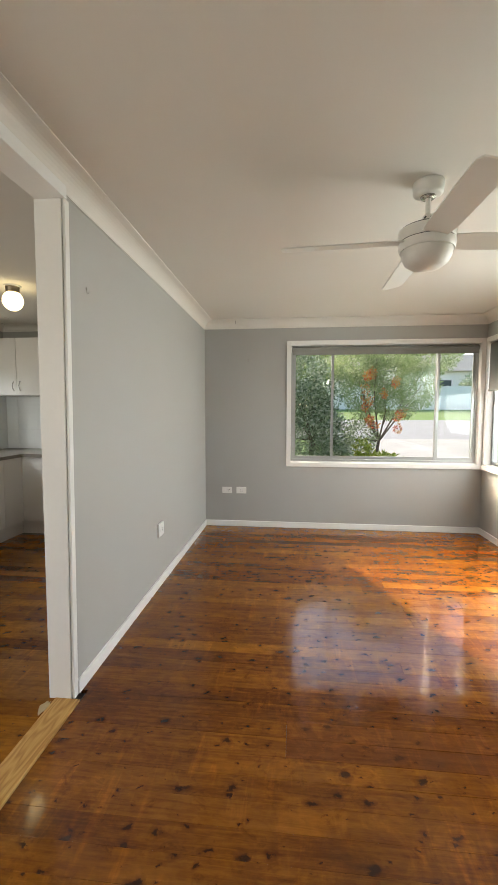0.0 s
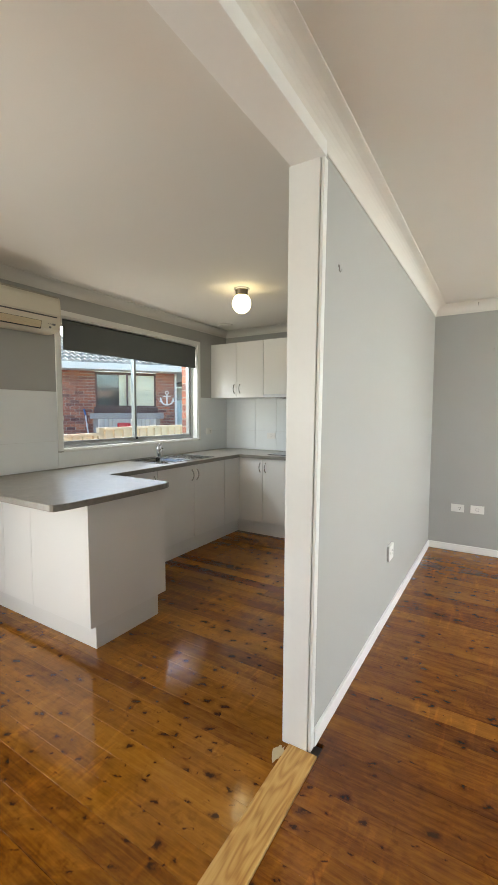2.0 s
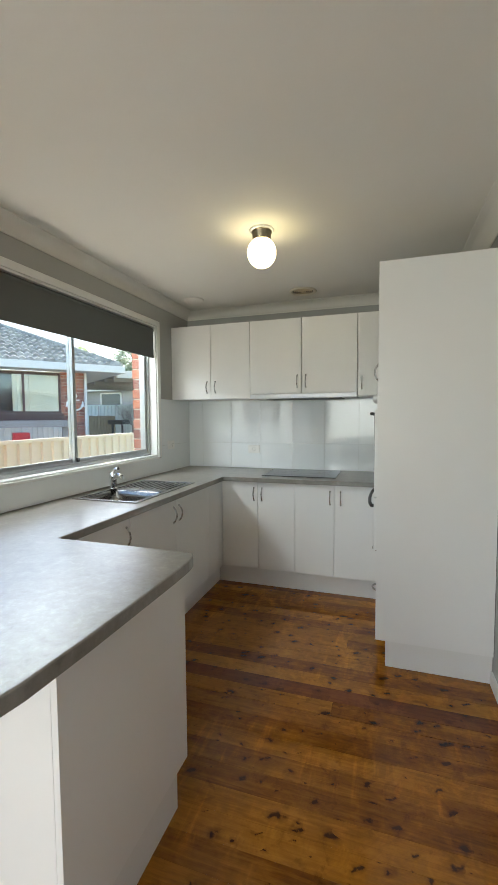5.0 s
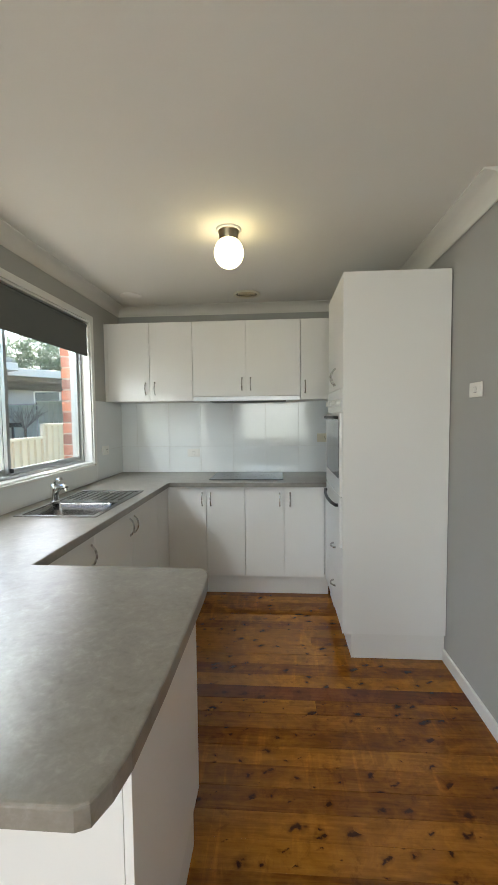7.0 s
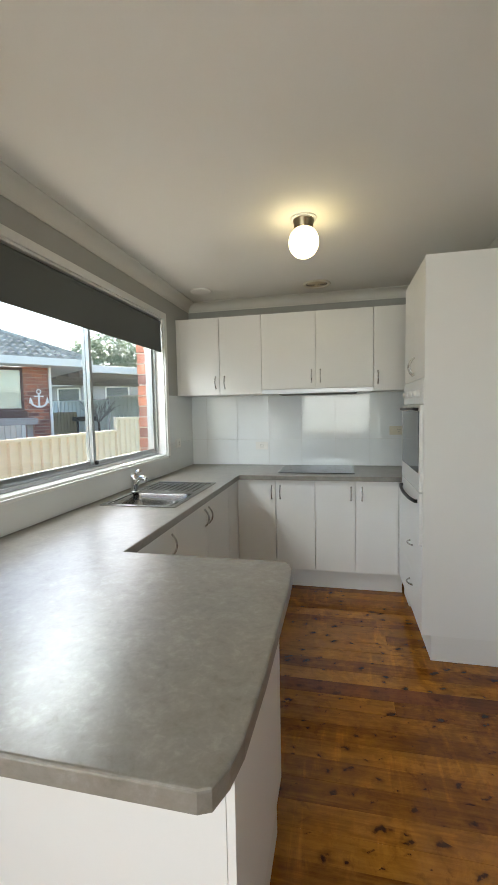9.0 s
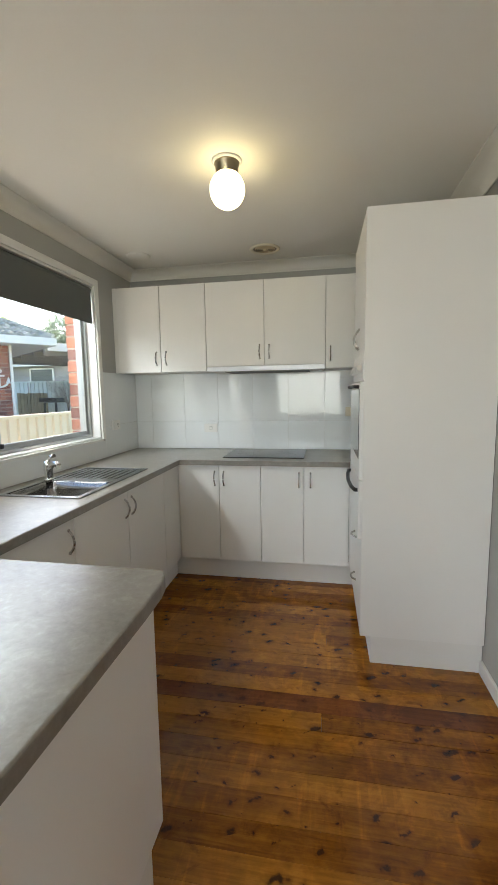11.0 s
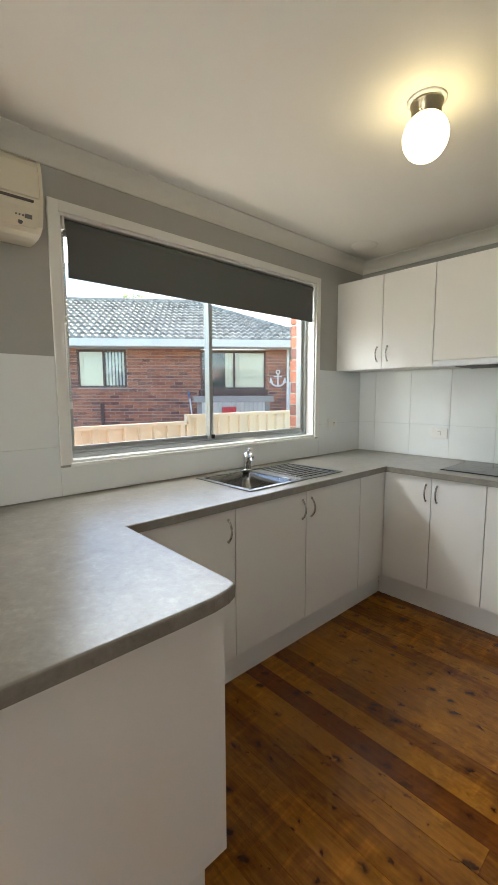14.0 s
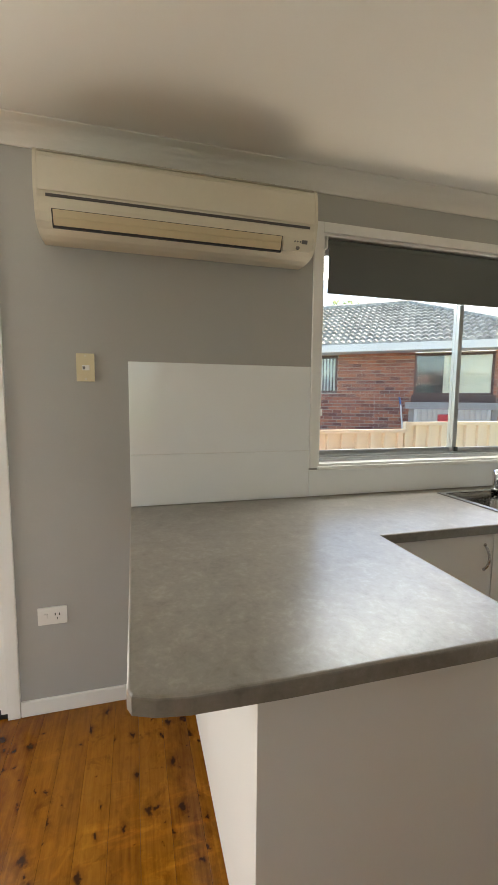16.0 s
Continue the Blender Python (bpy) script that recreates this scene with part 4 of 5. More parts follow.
part("top_grille", prism(bmesh.new(), [(-3.345, 2.2505), (-3.316, 2.2324), (-3.314, 2.2361), (-3.345, 2.2537)], "y", ay0 + 0.012, ay1 - 0.012), coated("grille_beige", (0.46, 0.42, 0.34), 0.5), ac)
part("panel_gap", prism(bmesh.new(), [(-3.3095, 2.09), (-3.3055, 2.09), (-3.3085, 2.0817), (-3.3125, 2.0817)], "y", ay0 + 0.035, ay1 - 0.03), GAP_DARK, ac)
part("vent_slot", prism(bmesh.new(), [(-3.3235, 2.0461), (-3.3175, 2.0461), (-3.3375, 1.9896), (-3.35, 1.9896)], "y", ay0 + 0.05, ay1 - 0.145), BLACK_PLASTIC, ac)
part("flap", prism(bmesh.new(), [(-3.318, 2.0427), (-3.3135, 2.0427), (-3.3225, 2.0187), (-3.327, 2.0187)], "y", ay0 + 0.055, ay1 - 0.15), FLAP_YELLOW, ac)
part("flap", prism(bmesh.new(), [(-3.325, 2.017), (-3.3205, 2.017), (-3.335, 1.9954), (-3.339, 1.9954)], "y", ay0 + 0.055, ay1 - 0.15), FLAP_YELLOW, ac)
part("control_panel", prism(bmesh.new(), [(-3.3225, 2.0461), (-3.3175, 2.0461), (-3.3335, 1.9963), (-3.340, 1.9963)], "y", ay1 - 0.14, ay1 - 0.02), CREAM, ac)
part("display", prism(bmesh.new(), [(-3.3195, 2.0386), (-3.3175, 2.0386), (-3.3225, 2.0253), (-3.3245, 2.0253)], "y", ay1 - 0.06, ay1 - 0.035), GREY_MARK, ac)
part("button", cyl(bmesh.new(), (-3.331, ay1 - 0.075, 2.0087), (-3.3255, ay1 - 0.075, 2.0104), 0.008, seg=16), GREY_MARK, ac)
for k in range(3):
    part("indicator_light", cyl(bmesh.new(), (-3.325, ay1 - 0.09 + k * 0.012, 2.0319), (-3.3195, ay1 - 0.09 + k * 0.012, 2.0328), 0.003, seg=10), GREY_MARK, ac)
part("maker_mark", boxes((-3.3085, -3.3065, ay0 + 0.045, ay0 + 0.095, 2.113, 2.1194)), GREY_MARK, ac, "small grey maker's mark")
part("maker_mark", boxes((-3.3085, -3.3065, ay1 - 0.075, ay1 - 0.04, 2.1056, 2.1093)), GREY_MARK, ac, "small grey maker's mark")

# ceiling light
cl = thing("ceiling_light", (-2.305, 3.512, 2.2), "lit opal glass globe on a small metal gallery", "ceiling light")
part("ceiling_rose", lathe(bmesh.new(), [(0, 0), (0.068, 0), (0.068, -0.006), (0.058, -0.010), (0, -0.010)], (-2.305, 3.512, 2.4095)), TRIM_WHITE, cl)
part("gallery", lathe(bmesh.new(), [(0, 0), (0.056, 0), (0.057, -0.006), (0.053, -0.010), (0.050, -0.045), (0.047, -0.05), (0.045, -0.048), (0.045, -0.01)], (-2.305, 3.512, 2.3994)), BRASS_OLD, cl, "aged metal gallery")
for k in range(3):
    a = 0.6 + k * math.tau / 3
    part("thumb_screw", cyl(bmesh.new(), (-2.305 + 0.048 * math.cos(a), 3.512 + 0.048 * math.sin(a), 2.357), (-2.305 + 0.062 * math.cos(a), 3.512 + 0.062 * math.sin(a), 2.357), 0.003, seg=10), BRASS_OLD, cl)
gl = [(0.042, 0.066)] + [(0.079 * math.cos(a), 0.082 * math.sin(a)) for a in [radians(52 - i * 142 / 15) for i in range(15)]] + [(0, -0.082)]
part("globe", lathe(bmesh.new(), gl, (-2.305, 3.512, 2.287), 40), GLOBE, cl, "glowing opal glass globe")

# ceiling vent
cv = thing("ceiling_vent", (-2.297, 4.68, 2.40), "round aged white ceiling exhaust vent", "vent")
part("rim", lathe(bmesh.new(), [(0.108, 0), (0.112, -0.004), (0.104, -0.012), (0.088, -0.010), (0.085, -0.002)], (-2.297, 4.68, 2.4095), 40), CREAM, cv)
part("backing", cyl(bmesh.new(), (-2.297, 4.68, 2.4092), (-2.297, 4.68, 2.4075), 0.086, seg=32), coated("vent_shadow", (0.12, 0.10, 0.08), 0.8), cv)
for r in (0.075, 0.06, 0.045, 0.03):
    part("louvre_ring", lathe(bmesh.new(), [(r, 0), (r - 0.009, -0.008), (r - 0.010, -0.006), (r - 0.002, 0)], (-2.297, 4.68, 2.4085), 32), FLAP_YELLOW, cv)
part("centre_cap", lathe(bmesh.new(), [(0, -0.012), (0.012, -0.012), (0.016, -0.004), (0.016, 0)], (-2.297, 4.68, 2.4085), 24), FLAP_YELLOW, cv)

solid("ceiling_cover_plate", lathe(bmesh.new(), [(0, -0.010), (0.075, -0.010), (0.088, -0.006), (0.09, 0)], (-3.25, 4.62, 2.4095), 32), CEILING_WHITE, "small round painted cover plate on the kitchen ceiling", "cover plate")

# ceiling fan
FX, FY = 0.64, 2.24
fan = thing("ceiling_fan", (FX, FY, 2.0), "white four-blade ceiling fan with domed light hub", "ceiling fan")
part("canopy", lathe(bmesh.new(), [(0, 0), (0.066, 0), (0.068, -0.012), (0.064, -0.05), (0.05, -0.06), (0, -0.06)], (FX, FY, 2.4095)), FAN_WHITE, fan)
part("hanger_ball", lathe(bmesh.new(), [(0, 0), (0.034, -0.002), (0.030, -0.010), (0, -0.012)], (FX, FY, 2.3495)), SATIN, fan, "bright metal hanger under the canopy")
part("down_rod", cyl(bmesh.new(), (FX, FY, 2.36), (FX, FY, 2.21), 0.0115, seg=16), FAN_WHITE, fan)
part("coupling", lathe(bmesh.new(), [(0, 0.058), (0.018, 0.058), (0.022, 0.05), (0.022, 0)], (FX, FY, 2.208)), FAN_WHITE, fan)
for du in (-0.016, 0.010):
    part("screw", cyl(bmesh.new(), (FX + du, FY - 0.014, 2.25), (FX + du, FY - 0.026, 2.25), 0.004, seg=10), BLACK_PLASTIC, fan)
part("motor_housing", lathe(bmesh.new(), [(0, 0.046), (0.10, 0.044), (0.116, 0.040), (0.116, 0.036), (0.124, 0.033), (0.125, 0.026), (0.125, -0.012), (0.122, -0.015)], (FX, FY, 2.165), 40), FAN_WHITE, fan)
part("top_groove", lathe(bmesh.new(), [(0.1175, 0.0395), (0.1175, 0.0345)], (FX, FY, 2.165), 40), GREY_MARK, fan, "dark shadow groove")
part("trim_band", lathe(bmesh.new(), [(0.119, -0.013), (0.119, -0.021)], (FX, FY, 2.165), 40), GREY_MARK, fan, "dark shadow groove")
part("lower_cover", lathe(bmesh.new(), [(0.123, -0.019), (0.125, -0.03), (0.121, -0.055), (0.117, -0.058)], (FX, FY, 2.165), 40), FAN_WHITE, fan)
part("light_dome", lathe(bmesh.new(), [(0.114, -0.058), (0.110, -0.085), (0.096, -0.112), (0.067, -0.133), (0.033, -0.143), (0, -0.146)], (FX, FY, 2.165), 40), coated("opal_dome", (0.70, 0.68, 0.63), 0.4, bump=0), fan)
for k in range(4):
    a = radians(1 + 90 * k)
    bm = bmesh.new()
    prism(bm, [(0.10, -0.055), (0.20, -0.062), (0.64, -0.066), (0.665, -0.05), (0.668, 0.03), (0.65, 0.058), (0.20, 0.062), (0.10, 0.05)], "z", -0.003, 0.003)
    bmesh.ops.rotate(bm, verts=bm.verts, matrix=Matrix.Rotation(radians(-12), 3, "X"))
    bmesh.ops.rotate(bm, verts=bm.verts, matrix=Matrix.Rotation(radians(1.6), 3, "Y"))
    bmesh.ops.rotate(bm, verts=bm.verts, matrix=Matrix.Rotation(a, 3, "Z"))
    bmesh.ops.translate(bm, verts=bm.verts, vec=(FX, FY, 2.15))
    part("blade", bm, FAN_WHITE, fan)


# ---- plates, hooks, small fittings ----
def plate(name, axis, c, s, u0, u1, v0, v1, label, kind_of, mat=None, deep=0.009):
    """A wall plate with its rocker and socket slots."""
    def r(a0, a1, b0, b1, d0, d1):
        p, q = sorted((c + s * d0, c + s * d1))
        return (p, q, a0, a1, b0, b1) if axis == "x" else (a0, a1, p, q, b0, b1)
    um, vm = (u0 + u1) / 2, (v0 + v1) / 2
    th = thing(name, (c, um, v0) if axis == "x" else (um, c, v0), label, "socket" if "socket" in name else "switch")
    part("plate", boxes(r(u0, u1, v0, v1, 0.0, deep), bevel=0.002), mat or PLATE_WHITE, th)
    w = (u1 - u0)
    if kind_of == "socket":
        part("rocker", boxes(r(u0 + 0.2 * w, u0 + 0.34 * w, vm - 0.011, vm + 0.011, deep - 0.001, deep + 0.003), bevel=0.001), mat or PLATE_WHITE, th)
        for du, dv, hh in ((0.60, 0.006, 0.011), (0.74, 0.006, 0.011), (0.67, -0.012, 0.010)):
            part("slot", boxes(r(u0 + du * w - 0.0022, u0 + du * w + 0.0022, vm + dv - hh / 2, vm + dv + hh / 2, deep - 0.001, deep + 0.0006)), BLACK_PLASTIC, th)
    elif kind_of == "switch":
        part("rocker", boxes(r(um - 0.012, um + 0.012, vm - 0.012, vm + 0.012, deep - 0.001, deep + 0.004), bevel=0.001), mat or PLATE_WHITE, th)
        part("rocker_gap", boxes(r(um - 0.0135, um + 0.0135, vm - 0.0135, vm + 0.0135, deep - 0.001, deep + 0.0004)), GREY_MARK, th)
    elif kind_of == "jack":
        part("jack", boxes(r(um - 0.014, um + 0.016, vm - 0.012, vm + 0.010, deep - 0.001, deep + 0.002), bevel=0.001), PLATE_WHITE, th)
        part("jack_hole", boxes(r(um - 0.011, um - 0.001, vm - 0.008, vm + 0.004, deep, deep + 0.0028)), GREY_MARK, th)
        for dv in (-1, 1):
            part("screw", boxes(r(um - 0.004, um + 0.004, vm + dv * 0.048 - 0.004, vm + dv * 0.048 + 0.004, deep - 0.001, deep + 0.001)), CREAM, th)
    return th


plate("power_socket", "y", NY, -1, -0.792, -0.677, 0.395, 0.470, "white single power socket low on the grey wall", "socket")
plate("data_socket", "y", NY, -1, -0.622, -0.505, 0.396, 0.472, "white aerial socket plate low on the grey wall", "switch")
plate("power_socket", "x", PX1, 1, 3.215, 3.335, 0.40, 0.50, "white power socket on the partition wall", "socket", deep=0.02)
plate("power_socket", "x", WX, 1, 1.337, 1.453, 0.405, 0.482, "white single power socket beside the peninsula", "socket")
plate("phone_socket", "x", WX, 1, 1.525, 1.596, 1.447, 1.562, "yellowed plastic telephone wall plate", "jack", PLATE_YELLOW)
plate("cooktop_switch", "y", NY - 0.009, -1, -2.883, -2.768, 1.045, 1.117, "white cooktop isolator switch on the tiles", "switch")
plate("power_socket", "y", NY - 0.009, -1, -1.698, -1.583, 1.175, 1.25, "cream power socket on the splashback by the oven", "socket", CREAM, deep=0.012)
plate("power_socket", "x", WX + 0.009, 1, 4.56, 4.675, 1.10, 1.175, "white power socket on the splashback by the window", "socket")
plate("light_switch", "x", PX0, -1, 3.225, 3.343, 1.487, 1.556, "white light switch plate on the kitchen side", "switch")


def wall_hook(p, out, label):
    p, out = Vector(p), Vector(out)
    h = thing("wall_hook", p, label, "hook")
    bm = bmesh.new()
    sweep(bm, [p + Vector((0, 0, b)) + out * c for b, c in ((0.012, 0.001), (0.0, 0.003), (-0.012, 0.004), (-0.017, 0.009), (-0.013, 0.014), (-0.006, 0.015))], 0.0019, 8)
    part("hook", bm, SATIN, h)
    bm = bmesh.new()
    cyl(bm, p + Vector((0, 0, 0.009)), p + Vector((0, 0, 0.009)) + out * 0.003, 0.005, seg=14)
    part("back_plate", bm, SATIN, h)
    return h


wall_hook((PX1 + 0.023, 2.165, 1.955), (1, 0, 0), "small picture hook on the grey partition wall")
wall_hook((-0.482, NY, 1.958), (0, -1, 0), "small picture hook on the grey end wall")
wall_hook((-0.62, 4.93, 2.375), (0, -0.7, 0), "tiny hook under the cornice")

# ---- splashback tiles ----
TILES = {}


def tile(parent, axis, c, s, a0, a1, b0, b1):
    """One glazed tile of its own, proud of the grout."""
    gp = 0.0008
    w, h = round(a1 - a0 - 2 * gp, 4), round(b1 - b0 - 2 * gp, 4)
    key = (axis, s, w, h)
    if key not in TILES:
        bm = bmesh.new()
        box(bm, *((0, 0.006) if s > 0 else (-0.006, 0)) if axis == "x" else (-w / 2, w / 2), *((-w / 2, w / 2) if axis == "x" else ((0, 0.006) if s > 0 else (-0.006, 0))), -h / 2, h / 2)
        bmesh.ops.bevel(bm, geom=list(bm.edges), offset=0.0012, segments=1, affect="EDGES")
        me = bpy.data.meshes.new("tile")
        bm.to_mesh(me)
        bm.free()
        me.materials.append(TILE_WHITE)
        TILES[key] = me
    ob = new("tile", TILES[key])
    ob.parent = parent
    m = ((a0 + a1) / 2, (b0 + b1) / 2)
    ob.location = Vector((c, m[0], m[1]) if axis == "x" else (m[0], c, m[1])) - origin_of(parent)
    return ob


sb = thing("splashback", (-2.3, NY, 0.9), "glossy white tiled splashback behind the cooktop", "splashback", kind="structure")
part("grout_bed", boxes((WX + 0.003, PX0 - 0.002, NY - 0.0065, NY - 0.0005, 0.902, 1.545)), GROUT, sb)
xs = [WX + 0.008] + [-3.354 + 0.2985 * k for k in range(8)] + [PX0 - 0.002]
for a, b in zip(xs, xs[1:]):
    for z0, z1 in ((0.902, 1.14), (1.14, 1.545)):
        tile(sb, "y", NY - 0.003, -1, a, b, z0, z1)
sw = thing("splashback", (WX, 3.3, 0.9), "glossy white tiled splashback around the kitchen window", "splashback", kind="structure")
part("grout_bed", boxes((WX + 0.0005, WX + 0.0065, 1.732, 2.574, 0.902, 1.534), (WX + 0.0005, WX + 0.0065, 2.5745, 4.456, 0.902, 1.0325), (WX + 0.0005, WX + 0.0065, 4.4565, NY - 0.011, 0.902, 1.545)), GROUT, sw)
for a, b, z0, z1 in ((1.73, 2.574, 1.132, 1.536), (1.73, 2.574, 0.902, 1.132), (4.456, NY - 0.010, 0.902, 1.14), (4.456, NY - 0.010, 1.14, 1.547)):
    tile(sw, "x", WX + 0.003, 1, a, b, z0, z1)
tile(sw, "x", WX + 0.003, 1, 2.574, 4.456, 0.902, 1.034)

# ---- outside ----
GZ = -0.45


def rise(x, y):
    s = min(1, max(0, (x + 4.5) / 3.0))
    return GZ + min(2.05, 0.07 * max(0, y - 6)) * s * s * (3 - 2 * s)


bm = bmesh.new()
xs = [-300, -120, -60, -30, -20] + [-14 + k for k in range(30)] + [20, 30, 60, 120, 300]
ys = [-300, -100, -40, -15] + [-8 + 1.5 * k for k in range(32)] + [45, 60, 100, 300]
grid = [[bm.verts.new((x, y, rise(x, y))) for x in xs] for y in ys]
for j in range(len(ys) - 1):
    for i in range(len(xs) - 1):
        bm.faces.new((grid[j][i], grid[j][i + 1], grid[j + 1][i + 1], grid[j + 1][i]))
solid("ground", bm, GRASS, "mown green lawn around the houses", "ground", "structure", base=(0, 0, 0))


def strip(name, x0, x1, y0, y1, mat, label, category, lift=0.02, n=12):
    bm = bmesh.new()
    rows = []
    for j in range(n + 1):
        y = y0 + (y1 - y0) * j / n
        rows.append([bm.verts.new((x0 + (x1 - x0) * i / 6, y, rise(x0 + (x1 - x0) * i / 6, y) + lift)) for i in range(7)])
    for a, b in zip(rows, rows[1:]):
        for i in range(6):
            bm.faces.new((a[i], a[i + 1], b[i + 1], b[i]))
    ext = bmesh.ops.extrude_face_region(bm, geom=list(bm.faces))
    for v in [e for e in ext["geom"] if isinstance(e, bmesh.types.BMVert)]:
        v.co.z -= 0.08
    bmesh.ops.recalc_face_normals(bm, faces=bm.faces)
    solid(name, bm, mat, label, category, "structure", base=(0, 0, 0))


strip("driveway", 1.9, 9.0, 8.0, 16.5, coated("driveway_concrete", (0.38, 0.365, 0.34), 0.9, var=0.15, bump=0.3, fine=30), "pale sunlit concrete driveway", "driveway", 0.03)
strip("road", -1.4, 40, 16.5, 24.5, ROAD, "grey asphalt suburban street", "road", 0.025)
strip("yard", -5.9, -3.8, -6, 18, CONCRETE, "narrow concrete side path along the house", "path", 0.02)
strip("yard", -20, -6.2, -6, 26, ROAD, "neighbour's paved side yard", "path", 0.02)

# outer brick leaf of the house with bricks at the window jamb
solid("brick_leaf", boxes((-3.75, -3.645, 4.61, 5.25, GZ, 2.41), (-3.75, -3.645, 2.42, 4.61, GZ, 1.03), (-3.75, -3.645, 2.42, 4.61, 2.17, 2.41), (-3.75, -3.645, 1.21, 2.42, GZ, 2.41), (-3.75, -3.645, -2.7, -0.76, GZ, 2.41), (-3.75, -3.645, -0.76, 1.21, 2.08, 2.41)), BRICK, "red brick outer leaf of the house", "wall", "structure")
jamb = thing("brick_jamb", (-3.7, 4.5, 1.03), "red brick window jamb outside the kitchen window", "brick wall", kind="structure")
part("mortar", boxes((-3.742, -3.646, 4.412, 4.609, 1.03, 2.17), (-3.742, -3.646, 2.421, 2.618, 1.03, 2.17)), MORTAR, jamb)
bm = box(bmesh.new(), -0.051, 0.051, -0.1, 0.1, 0, 0.076, bevel=0.004)
jb = bpy.data.meshes.new("brick")
bm.to_mesh(jb)
bm.free()
jb.materials.append(BRICK)
for k in range(13):
    for yy in (4.505, 2.525):
        ob = new("brick", jb)
        ob.parent = jamb
        ob.location = Vector((-3.699 + random.uniform(-0.002, 0.002), yy + random.uniform(-0.003, 0.003), 1.033 + k * 0.0865)) - jamb.location
# Unseen eave, its west depth set to keep sun off the kitchen window.
eave = solid("eave", boxes((-4.35, -3.64, -2.9, 5.7, 2.415, 2.45), (-3.64, 2.75, 5.26, 5.7, 2.415, 2.45), (2.36, 2.75, -2.9, 5.26, 2.415, 2.45), (-4.35, 2.75, -2.9, 5.7, 2.51, 2.6)), GUTTER_WHITE, "white lined unseen eave, deepened on the west to block sun", "eave", "structure")


# neighbour's fence: ribbed steel sheets with a capping
def ribbed(bm, y0, y1, x, z0, z1, pitch=0.19, depth=0.03):
    pts = []
    y = y0
    while y < y1:
        for dy, dx in ((0.0, 0.0), (0.09, 0.0), (0.105, depth), (0.175, depth)):
            if y + dy < y1:
                pts.append((x + dx, y + dy))
        y += pitch
    pts.append((x, y1))
    lo = [bm.verts.new((a, b, z0)) for a, b in pts]
    hi = [bm.verts.new((a, b, z1)) for a, b in pts]
    for i in range(len(pts) - 1):
        bm.faces.new((lo[i], lo[i + 1], hi[i + 1], hi[i]))
    return bm


fence = thing("steel_fence", (-6.05, 5, GZ), "cream ribbed steel boundary fence with stepped capping", "fence")
for y0, y1, top in ((-4.0, 4.99, 1.03), (4.99, 8.0, 1.115), (8.0, 11.0, 1.33), (11.0, 13.2, 1.50)):
    part("sheet", ribbed(bmesh.new(), y0 + 0.03, y1 - 0.03, -6.06, GZ - 0.05, top - 0.03), FENCE_CREAM, fence)
    part("capping", boxes((-6.075, -6.015, y0, y1, top - 0.045, top), bevel=0.004), FENCE_CREAM, fence)
    part("post", boxes((-6.075, -6.015, y0 - 0.028, y0 + 0.028, GZ - 0.05, top + 0.002), bevel=0.003), FENCE_CREAM, fence)

# neighbour's brick house
HX = -8.9
TURN = radians(-36.87)                     # the house stands askew to the fence; its parts are laid out square, then turned


def turned(ob):
    """Swing a thing that is laid out square to the house into the house's own direction."""
    d = Matrix.Rotation(TURN, 3, "Z") @ (ob.location - Vector((HX, 10.05, 0)))
    ob.location = Vector((-9.35, 10.4, 0)) + d
    ob.rotation_euler.z = TURN
    return ob


house = thing("brick_house", (HX - 3, 3, GZ), "single-storey red brick house with grey tiled roof", "house")
HOLES = [(4.60, 5.86, 1.57, 2.56), (7.79, 9.56, 1.52, 2.55)]
WALL_END, WALL_TOP = 10.18, 2.575
# Solid core, coloured dark in place of an unlit interior.
part("wall_core", boxes((HX - 7, HX - 0.12, -6, WALL_END - 0.01, GZ, WALL_TOP)), ROOM_DARKNESS, house)
rows, verts, faces = [], [], []
bl, bh, mo = 0.230, 0.075, 0.012
z, k = GZ, 0
while z < WALL_TOP - 0.03:
    y = -5.0 + (0.12 if k % 2 else 0)
    while y < WALL_END:
        a, b, c, d = y, min(y + bl, WALL_END), z, z + bh
        for h0, h1, v0, v1 in HOLES:
            if d > v0 and c < v1:
                if a < h0 < b:
                    b = h0
                elif a < h1 < b:
                    a = h1
                elif h0 <= a and b <= h1:
                    b = a
        if b - a > 0.02 and a > 0.5:
            dx = random.uniform(-0.002, 0.003)
            i = len(verts)
            x1 = HX + dx
            verts += [(HX - 0.03, a, c), (HX - 0.03, b, c), (HX - 0.03, b, d), (HX - 0.03, a, d), (x1, a, c), (x1, b, c), (x1, b, d), (x1, a, d)]
            faces += [(i + 4, i + 5, i + 6, i + 7), (i, i + 4, i + 7, i + 3), (i + 1, i + 2, i + 6, i + 5), (i, i + 1, i + 5, i + 4), (i + 3, i + 7, i + 6, i + 2)]
        y += bl + mo
    z += bh + mo
    k += 1
me = bpy.data.meshes.new("brickwork")
me.from_pydata(verts, [], faces)
me.transform(Matrix.Translation(-house.location))
me.materials.append(BRICK)
bw = new("brickwork", me)
bw.parent = house
tagged(bw, "red and brown stretcher-bond bricks", kind="stuff")
mb = bmesh.new()
(a0, a1, a2, a3), (b0, b1, b2, b3) = HOLES
cuts = [(-6, a0, GZ, WALL_TOP), (a1, b0, GZ, WALL_TOP), (b1, WALL_END, GZ, WALL_TOP), (a0, a1, GZ, a2), (a0, a1, a3, WALL_TOP), (b0, b1, GZ, b2), (b0, b1, b3, WALL_TOP)]
for a, b, c, d in cuts:
    box(mb, HX - 0.11, HX - 0.012, a, b, c, d)
part("mortar_bed", mb, MORTAR, house)
